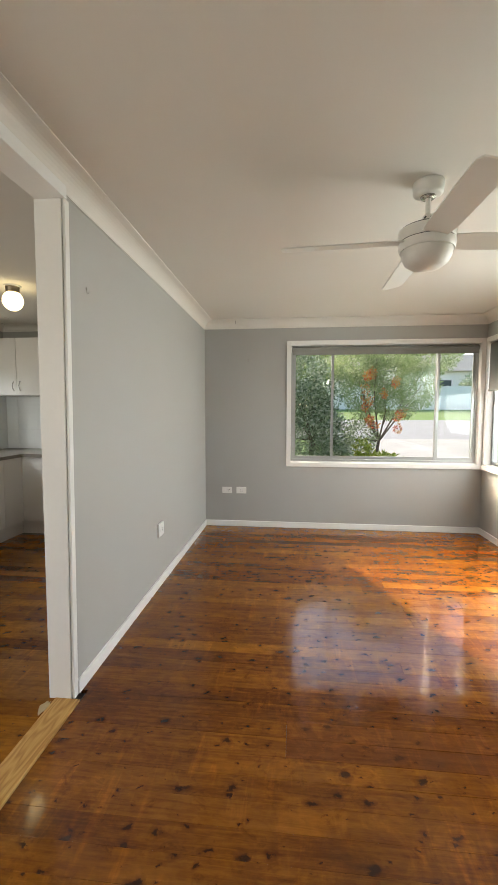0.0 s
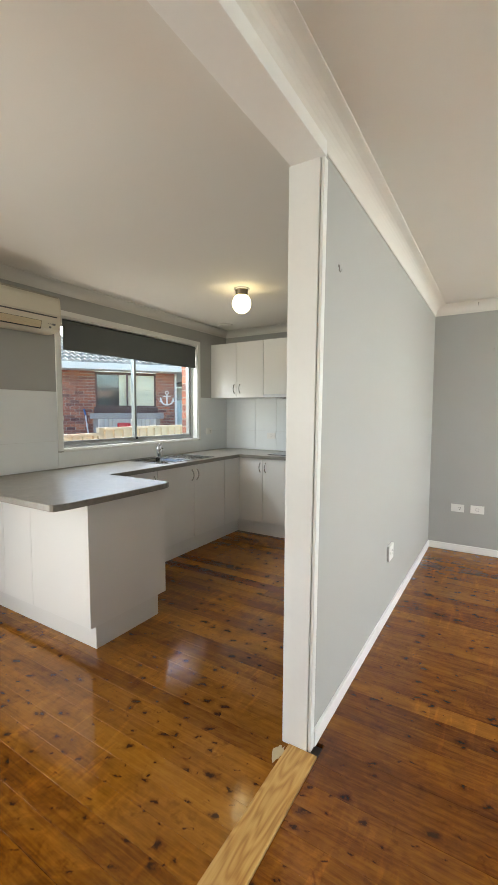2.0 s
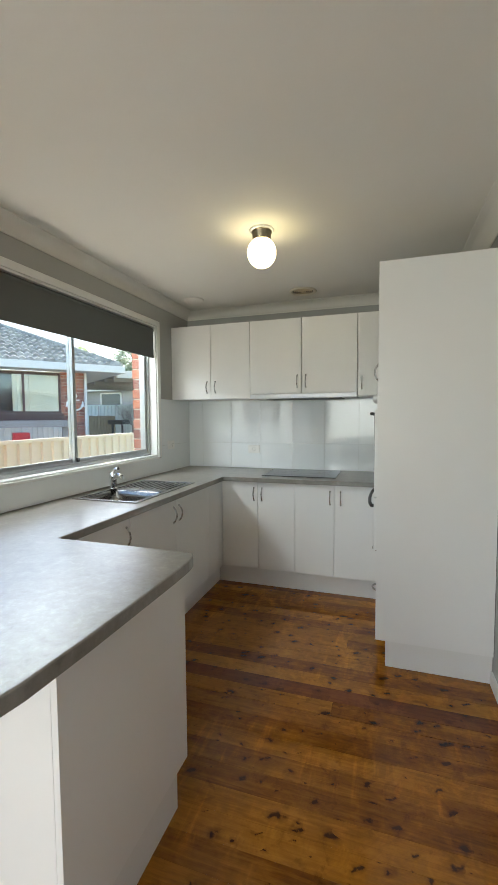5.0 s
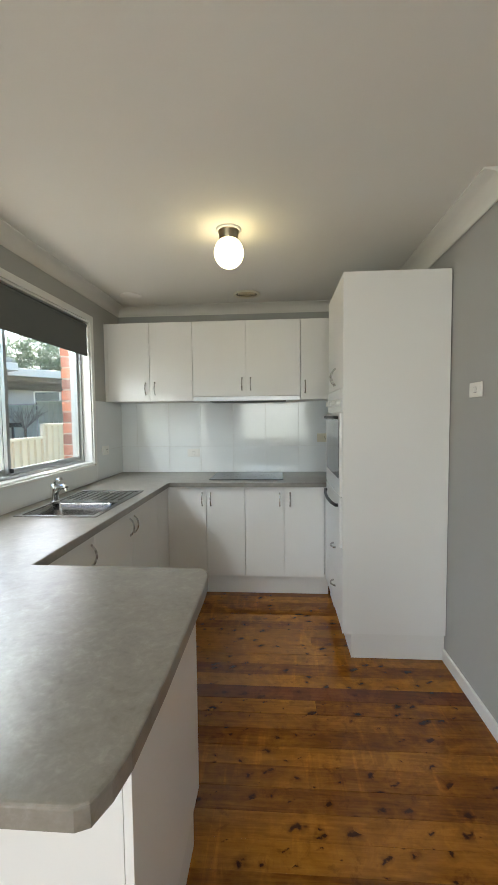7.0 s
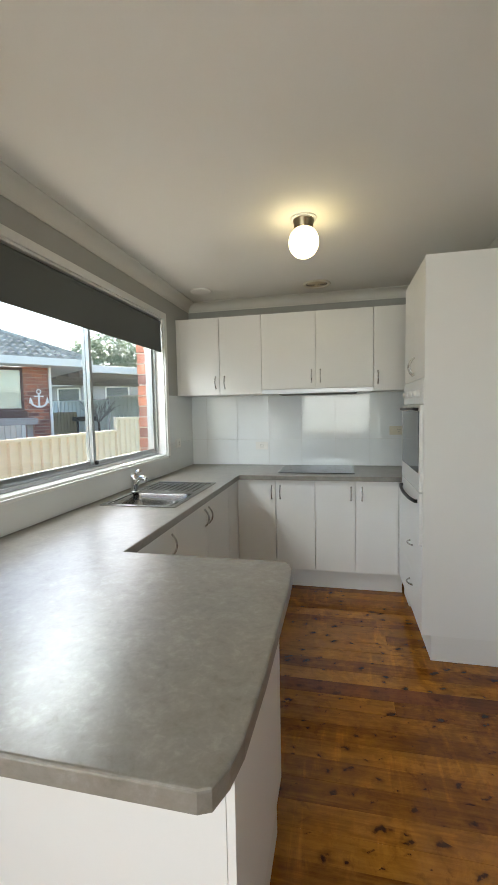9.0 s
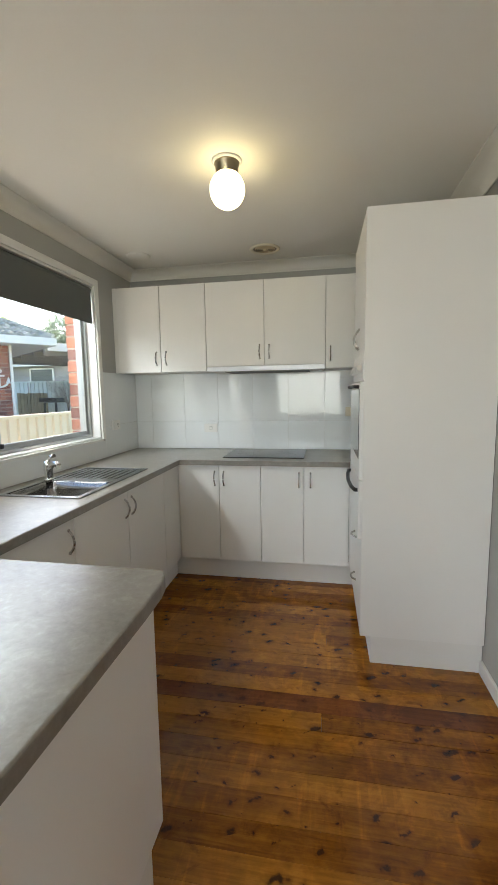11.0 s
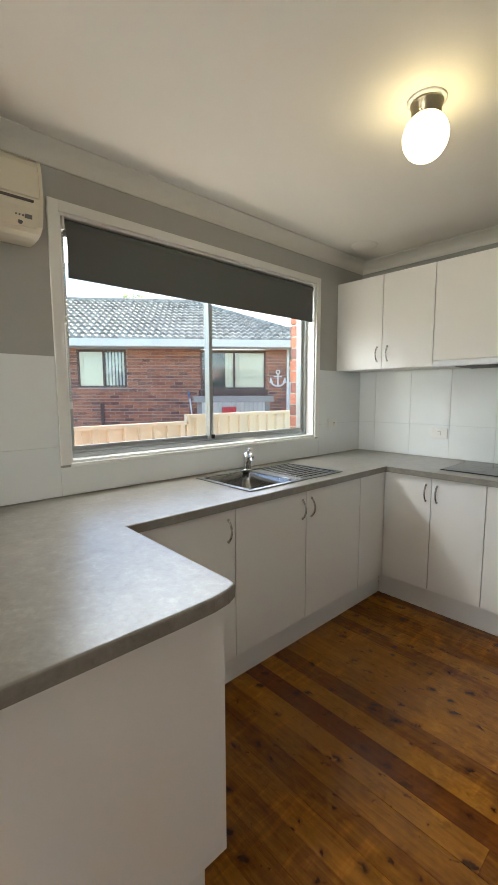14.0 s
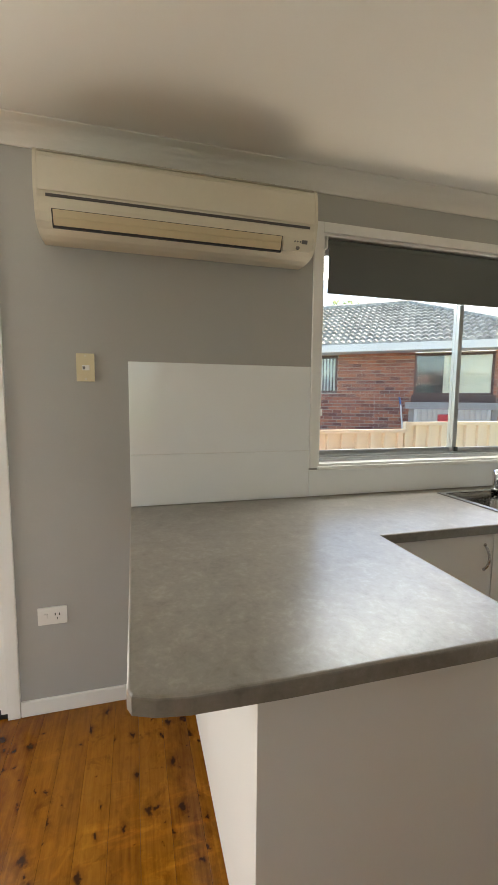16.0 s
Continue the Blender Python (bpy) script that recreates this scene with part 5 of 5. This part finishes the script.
for (a, b, c, d), mull, curtains in ((HOLES[0], [5.27], [(4.60, 5.25, CURTAIN)]), (HOLES[1], [8.70], [(8.46, 8.68, CURTAIN), (8.73, 9.52, CURTAIN)])):
    fm = FRAME_BROWN
    wd = part("window", boxes((HX - 0.08, HX - 0.02, a, a + 0.05, c, d), (HX - 0.08, HX - 0.02, b - 0.05, b, c, d), (HX - 0.08, HX - 0.02, a + 0.05, b - 0.05, c, c + 0.05), (HX - 0.08, HX - 0.02, a + 0.05, b - 0.05, d - 0.06, d), *[(HX - 0.078, HX - 0.022, m - 0.025, m + 0.025, c + 0.05, d - 0.06) for m in mull]), fm, house)
    pn = part("pane", boxes((HX - 0.052, HX - 0.048, a + 0.05, b - 0.05, c + 0.05, d - 0.06)), GLASS, wd)
    pn.visible_shadow = False
    for u0, u1, cm in curtains:
        part("curtain", ribbed(bmesh.new(), max(u0, a + 0.05), min(u1, b - 0.05), HX - 0.074, c + 0.05, d - 0.06, 0.06, 0.012), cm, wd, "cream curtain")
for k in range(6):
    part("vertical_blind", boxes((HX - 0.10, HX - 0.096, 5.31 + k * 0.085, 5.36 + k * 0.085, 1.63, 2.49)), FENCE_GREEN, house)
part("window_sill", boxes((HX + 0.004, HX + 0.03, 7.74, 9.61, 1.33, 1.515)), FRAME_BROWN, house, "dark brown panel under the window")
part("slatted_panel", ribbed(bmesh.new(), 7.80, 9.55, HX + 0.012, GZ, 1.325, 0.12, 0.02), GUTTER_WHITE, house, "white slatted panel under the window")

# roof with rows of tiles
EXX, EZZ, PITCH = HX + 0.5, 2.74, 0.478


def roof_tiles(y0, eave_end, ridge_x, hip_y):
    """Rows of curved tiles on the slope that faces the camera, stopped by the hip line."""
    vs, fs = [], []
    run = EXX - ridge_x
    course, wide = 0.27, 0.165
    n = int(run / course)
    for r in range(n + 1):
        x0 = EXX - r * course
        x1 = max(ridge_x, x0 - course * 1.06)
        end = eave_end + (hip_y - eave_end) * (r * course / run)
        y = y0
        while y < end:
            w = min(wide, end - y)
            base = len(vs)
            for i in range(5):
                u = i / 4
                lift = 0.045 * math.sin(u * math.pi) ** 1.5 + 0.008
                jit = random.uniform(-0.004, 0.004)
                vs.append((x0, y + u * w, EZZ + (EXX - x0) * PITCH + lift + 0.065 + jit))
                vs.append((x1, y + u * w, EZZ + (EXX - x1) * PITCH + lift + jit))
                vs.append((x0, y + u * w, EZZ + (EXX - x0) * PITCH - 0.01))
            for i in range(4):
                a = base + 3 * i
                fs.append((a, a + 3, a + 4, a + 1))
                fs.append((a, a + 2, a + 5, a + 3))
            y += wide
    me = bpy.data.meshes.new("roof_tiles")
    me.from_pydata(vs, [], fs)
    me.transform(Matrix.Translation(-house.location))
    me.materials.append(ROOF_TILE)
    ob = new("roof_tiles", me)
    ob.parent = house
    return tagged(ob, "weathered grey concrete roof tiles", kind="stuff")


RX = -11.9
RZ, HIP = EZZ + (EXX - RX) * PITCH, 7.53
roof_tiles(-1.0, 11.0, RX, HIP)
part("roof_deck", prism(bmesh.new(), [(EXX, EZZ - 0.02), (RX, RZ - 0.02), (2 * RX - EXX, EZZ - 0.02)], "y", -6.0, HIP - 0.1), ROOF_TILE, house)
part("ridge_capping", sweep(bmesh.new(), [(RX, -6, RZ + 0.03), (RX, HIP, RZ + 0.03)], 0.09, 10), ROOF_TILE, house)
part("hip_capping", sweep(bmesh.new(), [(RX, HIP, RZ + 0.03), (EXX, 11.0, EZZ + 0.05)], 0.08, 10), ROOF_TILE, house)
part("gutter", prism(bmesh.new(), [(EXX, 2.575), (EXX + 0.10, 2.575), (EXX + 0.115, 2.585), (EXX + 0.115, 2.755), (EXX + 0.10, 2.76), (EXX, 2.755)], "y", -6, 11.05), GUTTER_WHITE, house)
part("soffit", boxes((HX - 0.02, EXX, -6, 11.03, 2.58, 2.60), (HX - 4, HX - 0.025, WALL_END, 11.03, 2.58, 2.60)), GUTTER_WHITE, house)
part("downpipe", cyl(bmesh.new(), (HX + 0.045, WALL_END - 0.02, GZ), (HX + 0.045, WALL_END - 0.02, 2.58), 0.035, seg=14), GUTTER_WHITE, house)

# anchor ornament on the brick wall
an = thing("anchor_ornament", (HX + 0.01, 9.89, 1.58), "white metal anchor ornament hung on the brick wall", "ornament")
ax, ay, az = HX + 0.02, 9.89, 1.79
ab = boxes((ax - 0.01, ax + 0.01, ay - 0.022, ay + 0.022, az - 0.20, az + 0.14), (ax - 0.0105, ax + 0.0105, ay - 0.115, ay + 0.115, az + 0.055, az + 0.09), bevel=0.003)
sweep(ab, [(ax, ay + 0.05 * math.cos(a), az + 0.19 + 0.05 * math.sin(a)) for a in [math.tau * i / 18 for i in range(19)]], 0.016, 8)
sweep(ab, [(ax, ay + 0.19 * math.sin(a), az - 0.03 - 0.16 * math.cos(a)) for a in [radians(-78 + 156 * i / 16) for i in range(17)]], 0.024, 8)
for s in (-1, 1):
    cyl(ab, (ax, ay + s * 0.185, az - 0.10), (ax, ay + s * 0.195, az + 0.06), 0.055, 0.004, 10)
part("anchor", ab, TRIM_WHITE, an)

# timber bench frame, bucket and broom by the brick wall
tb = thing("timber_stand", (-8.3, 8.6, GZ), "weathered grey timber stand against the brick wall", "stand")
part("top_rail", boxes((-8.45, -8.15, 7.61, 9.66, 1.18, 1.34), bevel=0.01), GREY_WOOD, tb)
for yy in (7.70, 9.46):
    part("leg", boxes((-8.4, -8.3, yy, yy + 0.12, GZ, 1.179)), GREY_WOOD, tb)
part("mid_rail", boxes((-8.38, -8.32, 7.83, 9.45, 0.6, 0.7)), GREY_WOOD, tb)
turned(solid("red_tub", boxes((-8.12, -7.85, 8.33, 8.68, 0.72, 1.07), bevel=0.03), RED_PLASTIC, "red plastic tub on a low stand", "tub"))
turned(solid("tub_stand", boxes((-8.14, -7.83, 8.30, 8.71, GZ, 0.72)), GREY_WOOD, "grey timber box under the red tub", "box"))
br = thing("broom", (-8.5, 7.6, GZ), "broom with white and blue handle leaning on the wall", "broom")
part("handle", cyl(bmesh.new(), (-8.45, 7.70, GZ), (-8.76, 7.50, 1.27), 0.02, seg=10), TRIM_WHITE, br)
part("grip", cyl(bmesh.new(), (-8.76, 7.50, 1.27), (-8.81, 7.46, 1.46), 0.023, seg=10), coated("blue_plastic", (0.05, 0.13, 0.32), 0.4), br)
part("vent_pipe", boxes((HX + 0.002, HX + 0.05, 5.17, 5.24, GZ, 1.16)), FRAME_BROWN, house)

# carport and pale fence beyond
cp = thing("carport", (-11, 13, GZ), "open white carport with flat metal roof", "carport")
part("roof_sheet", boxes((-15.0, -9.06, 11.1, 17.0, 2.61, 2.65)), GREY_WOOD, cp)
part("fascia", boxes((-9.05, -8.95, 11.05, 17.0, 2.52, 2.72), bevel=0.01), GUTTER_WHITE, cp)
part("ceiling_beam", boxes((-9.5, -9.4, 11.1, 17.0, 2.44, 2.608)), GREY_WOOD, cp)
for yy in (12.9, 16.6):
    part("post", boxes((-9.4, -9.31, yy, yy + 0.09, GZ, 2.608)), GUTTER_WHITE, cp)
for xx in (-10.4, -11.6, -12.8, -14.0):
    part("rafter", boxes((xx, xx + 0.07, 11.1, 17.0, 2.49, 2.608)), GREY_WOOD, cp)
for ob in (house, an, tb, br, cp):
    turned(ob)
gf = thing("pale_fence", (-9, 17.0, GZ), "pale green ribbed steel fence behind the carport", "fence")
for k in range(6):
    top = 2.10 if k < 3 else 1.95
    bm = ribbed(bmesh.new(), k * 2.4 + 0.03, k * 2.4 + 2.37, 0, GZ, top)
    bmesh.ops.rotate(bm, verts=bm.verts, matrix=Matrix.Rotation(radians(90), 3, "Z"))
    bmesh.ops.translate(bm, verts=bm.verts, vec=(-4.36, 17.0, 0))
    part("sheet", bm, FENCE_GREEN, gf)
    part("capping", boxes((-4.36 - (k + 1) * 2.4, -4.36 - k * 2.4, 16.96, 17.04, top - 0.02, top + 0.03)), FENCE_GREEN, gf)
bh = thing("back_house", (-15, 24, GZ), "low grey house seen beyond the carport", "house")
part("wall", boxes((-24, -7, 22.0, 22.2, GZ, 3.1)), GREY_WOOD, bh)
part("roof", prism(bmesh.new(), [(21.5, 3.1), (25, 4.1), (28.5, 3.1)], "x", -24.4, -6.6), ROOF_TILE, bh)
part("fascia", boxes((-24.4, -6.6, 21.40, 21.49, 2.95, 3.12)), GUTTER_WHITE, bh)
for xx in (-17.6, -14.6, -11.8):
    wv = part("window", boxes((xx, xx + 1.3, 21.95, 21.99, 1.9, 2.8)), ROOM_DARKNESS, bh)
    part("frame", boxes((xx - 0.08, xx, 21.93, 21.99, 1.85, 2.85), (xx + 1.3, xx + 1.38, 21.93, 21.99, 1.85, 2.85), (xx, xx + 1.3, 21.93, 21.99, 2.8, 2.87), (xx, xx + 1.3, 21.93, 21.99, 1.83, 1.9)), GUTTER_WHITE, wv)
ts = thing("timber_screen", (-13.2, 16.4, GZ), "low brown timber paling screen under the carport", "fence")
for k in range(9):
    part("paling", boxes((-14.0 + k * 0.15, -13.87 + k * 0.15, 16.38, 16.42, GZ, 1.50 - 0.01 * (k % 3)), bevel=0.004), GREY_BROWN, ts)
part("rail", boxes((-14.02, -12.65, 16.421, 16.47, 1.2, 1.29)), GREY_BROWN, ts)
bq = thing("garden_grill", (-9.9, 12.8, GZ), "black steel barbecue grill standing in the yard", "grill")
part("tray", boxes((-10.2, -9.62, 12.6, 13.0, 1.18, 1.32), bevel=0.02), BLACK_PLASTIC, bq)
for xx in (-10.12, -9.75):
    part("leg", boxes((xx, xx + 0.05, 12.7, 12.75, GZ, 1.18)), BLACK_PLASTIC, bq)
twig = thing("bare_shrub", (-9.9, 13.6, GZ), "leafless grey twiggy shrub", "shrub")
tb2 = bmesh.new()
for k in range(46):
    a, l = random.uniform(0, math.tau), random.uniform(0.45, 0.9)
    p0 = Vector((-9.9, 13.6, 1.1))
    p1 = p0 + Vector((math.cos(a) * l * 0.9, math.sin(a) * l * 0.6, l * random.uniform(0.5, 1.1)))
    pm = p0.lerp(p1, 0.5) + Vector((random.uniform(-0.08, 0.08), 0, random.uniform(-0.06, 0.1)))
    sweep(tb2, [p0, pm, p1], 0.006, 5)
    for s2 in (-1, 1):
        sweep(tb2, [pm, pm.lerp(p1, 0.5) + Vector((s2 * 0.10, random.uniform(-0.08, 0.08), 0.06))], 0.004, 4)
part("twigs", tb2, GREY_WOOD, twig)
part("stem", cyl(bmesh.new(), (-9.9, 13.6, GZ), (-9.9, 13.6, 1.12), 0.05, 0.035, 8), BARK, twig)


# ---- plants ----
def leaf_cloud(clumps, per, size, seed, long=2.4, droop=0.3):
    """Leaves as single folded blades, thrown round uneven clumps: (x, y, z, rx, ry, rz)."""
    rng = np.random.default_rng(seed)
    vs, fs = [], []
    for cx, cy, cz, rx, ry, rz in clumps:
        n = int(per * (rx * ry * rz) ** (2 / 3) * 40)
        d = rng.normal(size=(n, 3))
        d /= np.linalg.norm(d, axis=1)[:, None]
        rad = rng.uniform(0.35, 1.08, n) ** 0.6
        p = d * rad[:, None] * np.array((rx, ry, rz)) + np.array((cx, cy, cz))
        axis = d * 0.8 + rng.normal(size=(n, 3)) * 0.7
        axis[:, 2] -= droop
        axis /= np.linalg.norm(axis, axis=1)[:, None]
        side = np.cross(axis, rng.normal(size=(n, 3)))
        side /= np.linalg.norm(side, axis=1)[:, None]
        up = np.cross(axis, side)
        s = size * rng.uniform(0.6, 1.4, n)
        for i in range(n):
            b = len(vs)
            a, q, w, k = p[i], axis[i] * s[i] * long, side[i] * s[i] * 0.5, up[i] * s[i] * 0.15
            vs += [tuple(a), tuple(a + q * 0.5 + w + k), tuple(a + q), tuple(a + q * 0.5 - w + k)]
            fs += [(b, b + 1, b + 2), (b, b + 2, b + 3)]
    return vs, fs


def plant(name, base, clumps, per, size, mat, seed, label, category, trunk=0.06, red=(), limbs=8, long=2.4):
    p = thing(name, base, label, category)
    if trunk:
        tm = bmesh.new()
        rnd = random.Random(seed)
        b = Vector(base)
        top = Vector((base[0] + 0.15, base[1], max(c[2] for c in clumps)))
        fork = b.lerp(top, 0.4) + Vector((0.10, 0, 0))
        cyl(tm, b - Vector((0, 0, 0.05)), fork, trunk, trunk * 0.75, 10)
        for k in range(limbs):
            c = clumps[k % len(clumps)]
            end = Vector(c[:3]) + Vector((rnd.uniform(-0.4, 0.4) * c[3], rnd.uniform(-0.4, 0.4) * c[4], rnd.uniform(-0.2, 0.4) * c[5]))
            mid = fork.lerp(end, 0.5) + Vector((rnd.uniform(-0.1, 0.1), rnd.uniform(-0.1, 0.1), -0.05))
            cyl(tm, fork, mid, trunk * 0.45, trunk * 0.28, 8)
            cyl(tm, mid, end, trunk * 0.28, trunk * 0.08, 8)
        part("trunk", tm, BARK, p)
    for nm, cl, mt, sd in (("crown", clumps, mat, seed), ("new_leaves", red, LEAF_RED, seed + 1)):
        if not cl:
            continue
        v, f = leaf_cloud(cl, per, size, sd, long)
        me = bpy.data.meshes.new(nm)
        me.from_pydata(v, [], f)
        me.transform(Matrix.Translation(-Vector(base)))
        me.materials.append(mt)
        ob = new(nm, me)
        ob.parent = p
        if nm == "new_leaves":
            tagged(ob, "orange-red young leaves")
    return p


RR = random.Random(5)
plant("shrub", (0.25, 8.3, -0.3), [(0.1, 8.2, 0.9, 0.7, 0.7, 1.1), (0.55, 8.5, 0.7, 0.6, 0.6, 0.9), (-0.35, 8.1, 1.3, 0.6, 0.6, 1.0), (0.75, 8.2, 0.35, 0.5, 0.5, 0.6), (0.35, 8.8, 1.5, 0.45, 0.5, 0.5), (0.2, 8.3, 2.0, 0.5, 0.5, 0.6), (0.7, 8.6, 1.9, 0.4, 0.5, 0.45), (-0.2, 8.4, 2.5, 0.5, 0.5, 0.5), (0.55, 8.5, 1.25, 0.4, 0.4, 0.4), (0.80, 8.6, 0.75, 0.42, 0.4, 0.6), (0.95, 8.6, 0.25, 0.4, 0.4, 0.5)], 150, 0.030, LEAF_DARK, 3, "dense grey-green shrub outside the window", "shrub", 0.04)
plant("tree", (-0.6, 10.5, -0.2), [(0.0, 10.5, 2.6, 0.9, 0.8, 0.9), (0.9, 10.8, 2.9, 0.9, 0.8, 0.7), (-0.6, 10.3, 2.2, 0.8, 0.8, 0.9), (0.3, 10.4, 1.7, 0.6, 0.6, 0.6)], 150, 0.034, LEAF_LIGHT, 5, "tall light green garden tree", "tree", 0.09)
plant("tree", (1.45, 8.0, -0.31), [(1.3, 8.0, 0.95, 0.3, 0.3, 0.35), (1.35, 8.0, 1.75, 0.42, 0.4, 0.5), (1.85, 8.2, 2.0, 0.5, 0.45, 0.4), (1.2, 8.1, 2.25, 0.5, 0.45, 0.4), (2.3, 8.2, 1.85, 0.42, 0.4, 0.45), (1.7, 7.9, 2.5, 0.6, 0.5, 0.35), (2.6, 8.3, 2.4, 0.5, 0.45, 0.35), (1.9, 8.0, 1.45, 0.35, 0.3, 0.25)], 440, 0.019, LEAF_LIGHT, 7, "slender tree with light green and orange-red leaves", "tree", 0.038,
      red=[(RR.gauss(1.38, 0.14) if k % 3 else RR.uniform(1.6, 2.0), RR.uniform(7.55, 7.9), RR.uniform(1.05, 2.1), RR.uniform(0.045, 0.075), 0.05, RR.uniform(0.06, 0.10)) for k in range(15)], limbs=9)
plant("low_plant", (1.75, 7.5, -0.34), [(1.35, 7.5, 0.35, 0.25, 0.25, 0.35), (1.65, 7.5, 0.32, 0.35, 0.3, 0.32), (2.0, 7.6, 0.22, 0.3, 0.25, 0.26), (1.25, 7.6, 0.7, 0.12, 0.12, 0.2)], 300, 0.03, LEAF_YELLOW, 9, "yellow-green leafy low garden plant", "plant", 0, long=3.0)
plant("tree", (-16.0, 25, GZ), [(-17.6, 25, 5.3, 1.0, 1.0, 0.9), (-16.4, 25.5, 5.6, 1.2, 1.1, 1.0), (-15.2, 25.3, 5.1, 1.0, 1.0, 1.0), (-18.6, 25.4, 4.9, 0.8, 0.8, 0.7), (-14.4, 25.5, 4.6, 0.9, 0.9, 1.0), (-16.0, 25, 4.3, 1.6, 1.0, 0.7)], 40, 0.075, LEAF_DARK, 11, "large grey-green tree behind the carport", "tree", 0.2)
plant("tree", (-26, 14.8, GZ), [(-26, 14.5, 7.2, 0.7, 0.7, 0.40), (-26, 15.3, 7.25, 0.5, 0.5, 0.35)], 18, 0.09, LEAF_LIGHT, 13, "pale gum tree tip beyond the roof", "tree", 0.14)
plant("tree", (-21.6, 25, GZ), [(-21.5, 25, 5.6, 0.9, 0.9, 0.7), (-22.6, 25.5, 5.5, 0.9, 0.9, 0.8), (-20.6, 25, 5.1, 0.8, 0.8, 0.6)], 26, 0.085, LEAF_LIGHT, 14, "pale gum tree behind the brick house", "tree", 0.18)


# street side beyond the road
wf = thing("white_wall_fence", (8, 34, 1.3), "long low white fence across the street", "fence")
for k in range(8):
    xx = 2.0 + k * 2.5
    part("panel", boxes((xx, xx + 2.44, 33.9, 34.05, 1.2, 3.3), bevel=0.01), WHITE_RENDER, wf)
    part("post", boxes((xx - 0.1, xx + 0.05, 33.85, 34.1, 1.2, 3.35), bevel=0.01), WHITE_RENDER, wf)
far = thing("far_house", (10, 42, 1.5), "pale rendered house across the street", "house")
part("wall", boxes((4, 18, 40, 48, 1.4, 5.0)), WHITE_RENDER, far)
part("roof", prism(bmesh.new(), [(39.4, 5.0), (44, 7.0), (48.6, 5.0)], "x", 3.4, 18.6), ROOF_TILE, far)
for xx in (6, 9, 13):
    wn1 = part("window", boxes((xx, xx + 1.4, 39.95, 39.99, 2.8, 4.2)), ROOM_DARKNESS, far)
    part("window_frame", boxes((xx - 0.08, xx, 39.93, 39.99, 2.72, 4.28), (xx + 1.4, xx + 1.48, 39.93, 39.99, 2.72, 4.28), (xx, xx + 1.4, 39.93, 39.99, 2.72, 2.8), (xx, xx + 1.4, 39.93, 39.99, 4.2, 4.28)), GUTTER_WHITE, wn1)
plant("hedge", (16, 37, 1.5), [(15.5, 37, 2.9, 1.6, 1.0, 1.6), (17.5, 37, 2.8, 1.4, 1.0, 1.5)], 40, 0.10, LEAF_DARK, 15, "clipped dark green hedge behind the white fence", "hedge", 0)
plant("tree", (12, 52, 1.5), [(12, 52, 8.5, 3, 2.5, 2.2), (17, 53, 8.0, 3, 2.5, 2.2), (6, 52, 8.8, 3, 2.5, 2.0), (0, 50, 8, 3.2, 2.5, 2.5), (-4, 48, 7, 3, 2.5, 2.5)], 9, 0.25, LEAF_LIGHT, 17, "tall pale green street trees", "tree", 0.3)

# ---- floor strips and boards ----
solid("threshold_strip", boxes((-1.078, -0.955, SY + 0.02, PY - 0.02, -0.02, 0.007), bevel=0.002), RAW_PINE, "bare pale pine strip where a wall was removed", "threshold", "structure")
bm = bmesh.new()
pts = [(0.020 * (1 + 0.25 * math.sin(4 * a + 1) + 0.2 * math.sin(7 * a)) * math.cos(a), 0.042 * (1 + 0.2 * math.sin(3 * a) + 0.15 * math.sin(8 * a)) * math.sin(a)) for a in [math.tau * i / 40 for i in range(40)]]
prism(bm, [(-1.098 + x, 1.905 + y) for x, y in pts], "z", -0.004, 0.0025)
solid("filler_patch", bm, PUTTY, "pale wood filler patch in the floor by the post", "filler")
fl = bpy.data.objects["floor"]
rnd = random.Random(21)
y, row = SY, 0
while y < NY - 0.01:
    w = 0.0985 if row else 0.107
    y2 = min(y + w, NY)
    mid = (y + y2) / 2
    spans = [(WX, -1.079), (-0.954, EX)] if y < PY - 0.02 else [(WX, PX0 + 0.05), (PX1 - 0.05, EX)]
    if 1.74 < mid < 1.95:
        spans = [spans[0], (-0.954, 0.02), (0.02, 1.02), (1.02, EX)]
    gap_y = rnd.choice((0.0002, 0.0003, 0.0003, 0.0004, 0.0009))
    for a0, a1 in spans:
        x = a0
        red = (3.22 < mid < 3.32 and a0 < -2) or a0 == 0.02
        while x < a1 - 0.01:
            l = 9 if red else rnd.uniform(1.6, 3.4)
            x2 = a1 if a1 - (x + l) < 0.7 else x + l
            bm = bmesh.new()
            cx, cy = (x + x2) / 2, (y + y2) / 2
            dz = rnd.uniform(-0.0003, 0.0002)
            box(bm, x - cx + 0.0004, x2 - cx - 0.0004, y - cy + gap_y, y2 - cy - gap_y, -0.0195, 0.0)
            edges = [e for e in bm.edges if all(abs(v.co.z) < 1e-6 for v in e.verts)]
            bmesh.ops.bevel(bm, geom=edges, offset=0.0005, segments=1, affect="EDGES")
            me = bpy.data.meshes.new("floor_board")
            bm.to_mesh(me)
            bm.free()
            me.materials.append(FLOOR_RED if red else FLOOR_LIVING if a0 > -1.1 else FLOOR_WOOD)
            ob = new("floor_board", me)
            ob.parent = fl
            ob.location = (cx, cy, dz)
            ob.rotation_euler.x = rnd.gauss(0, 0.002)
            x = x2
    y = y2
    row += 1
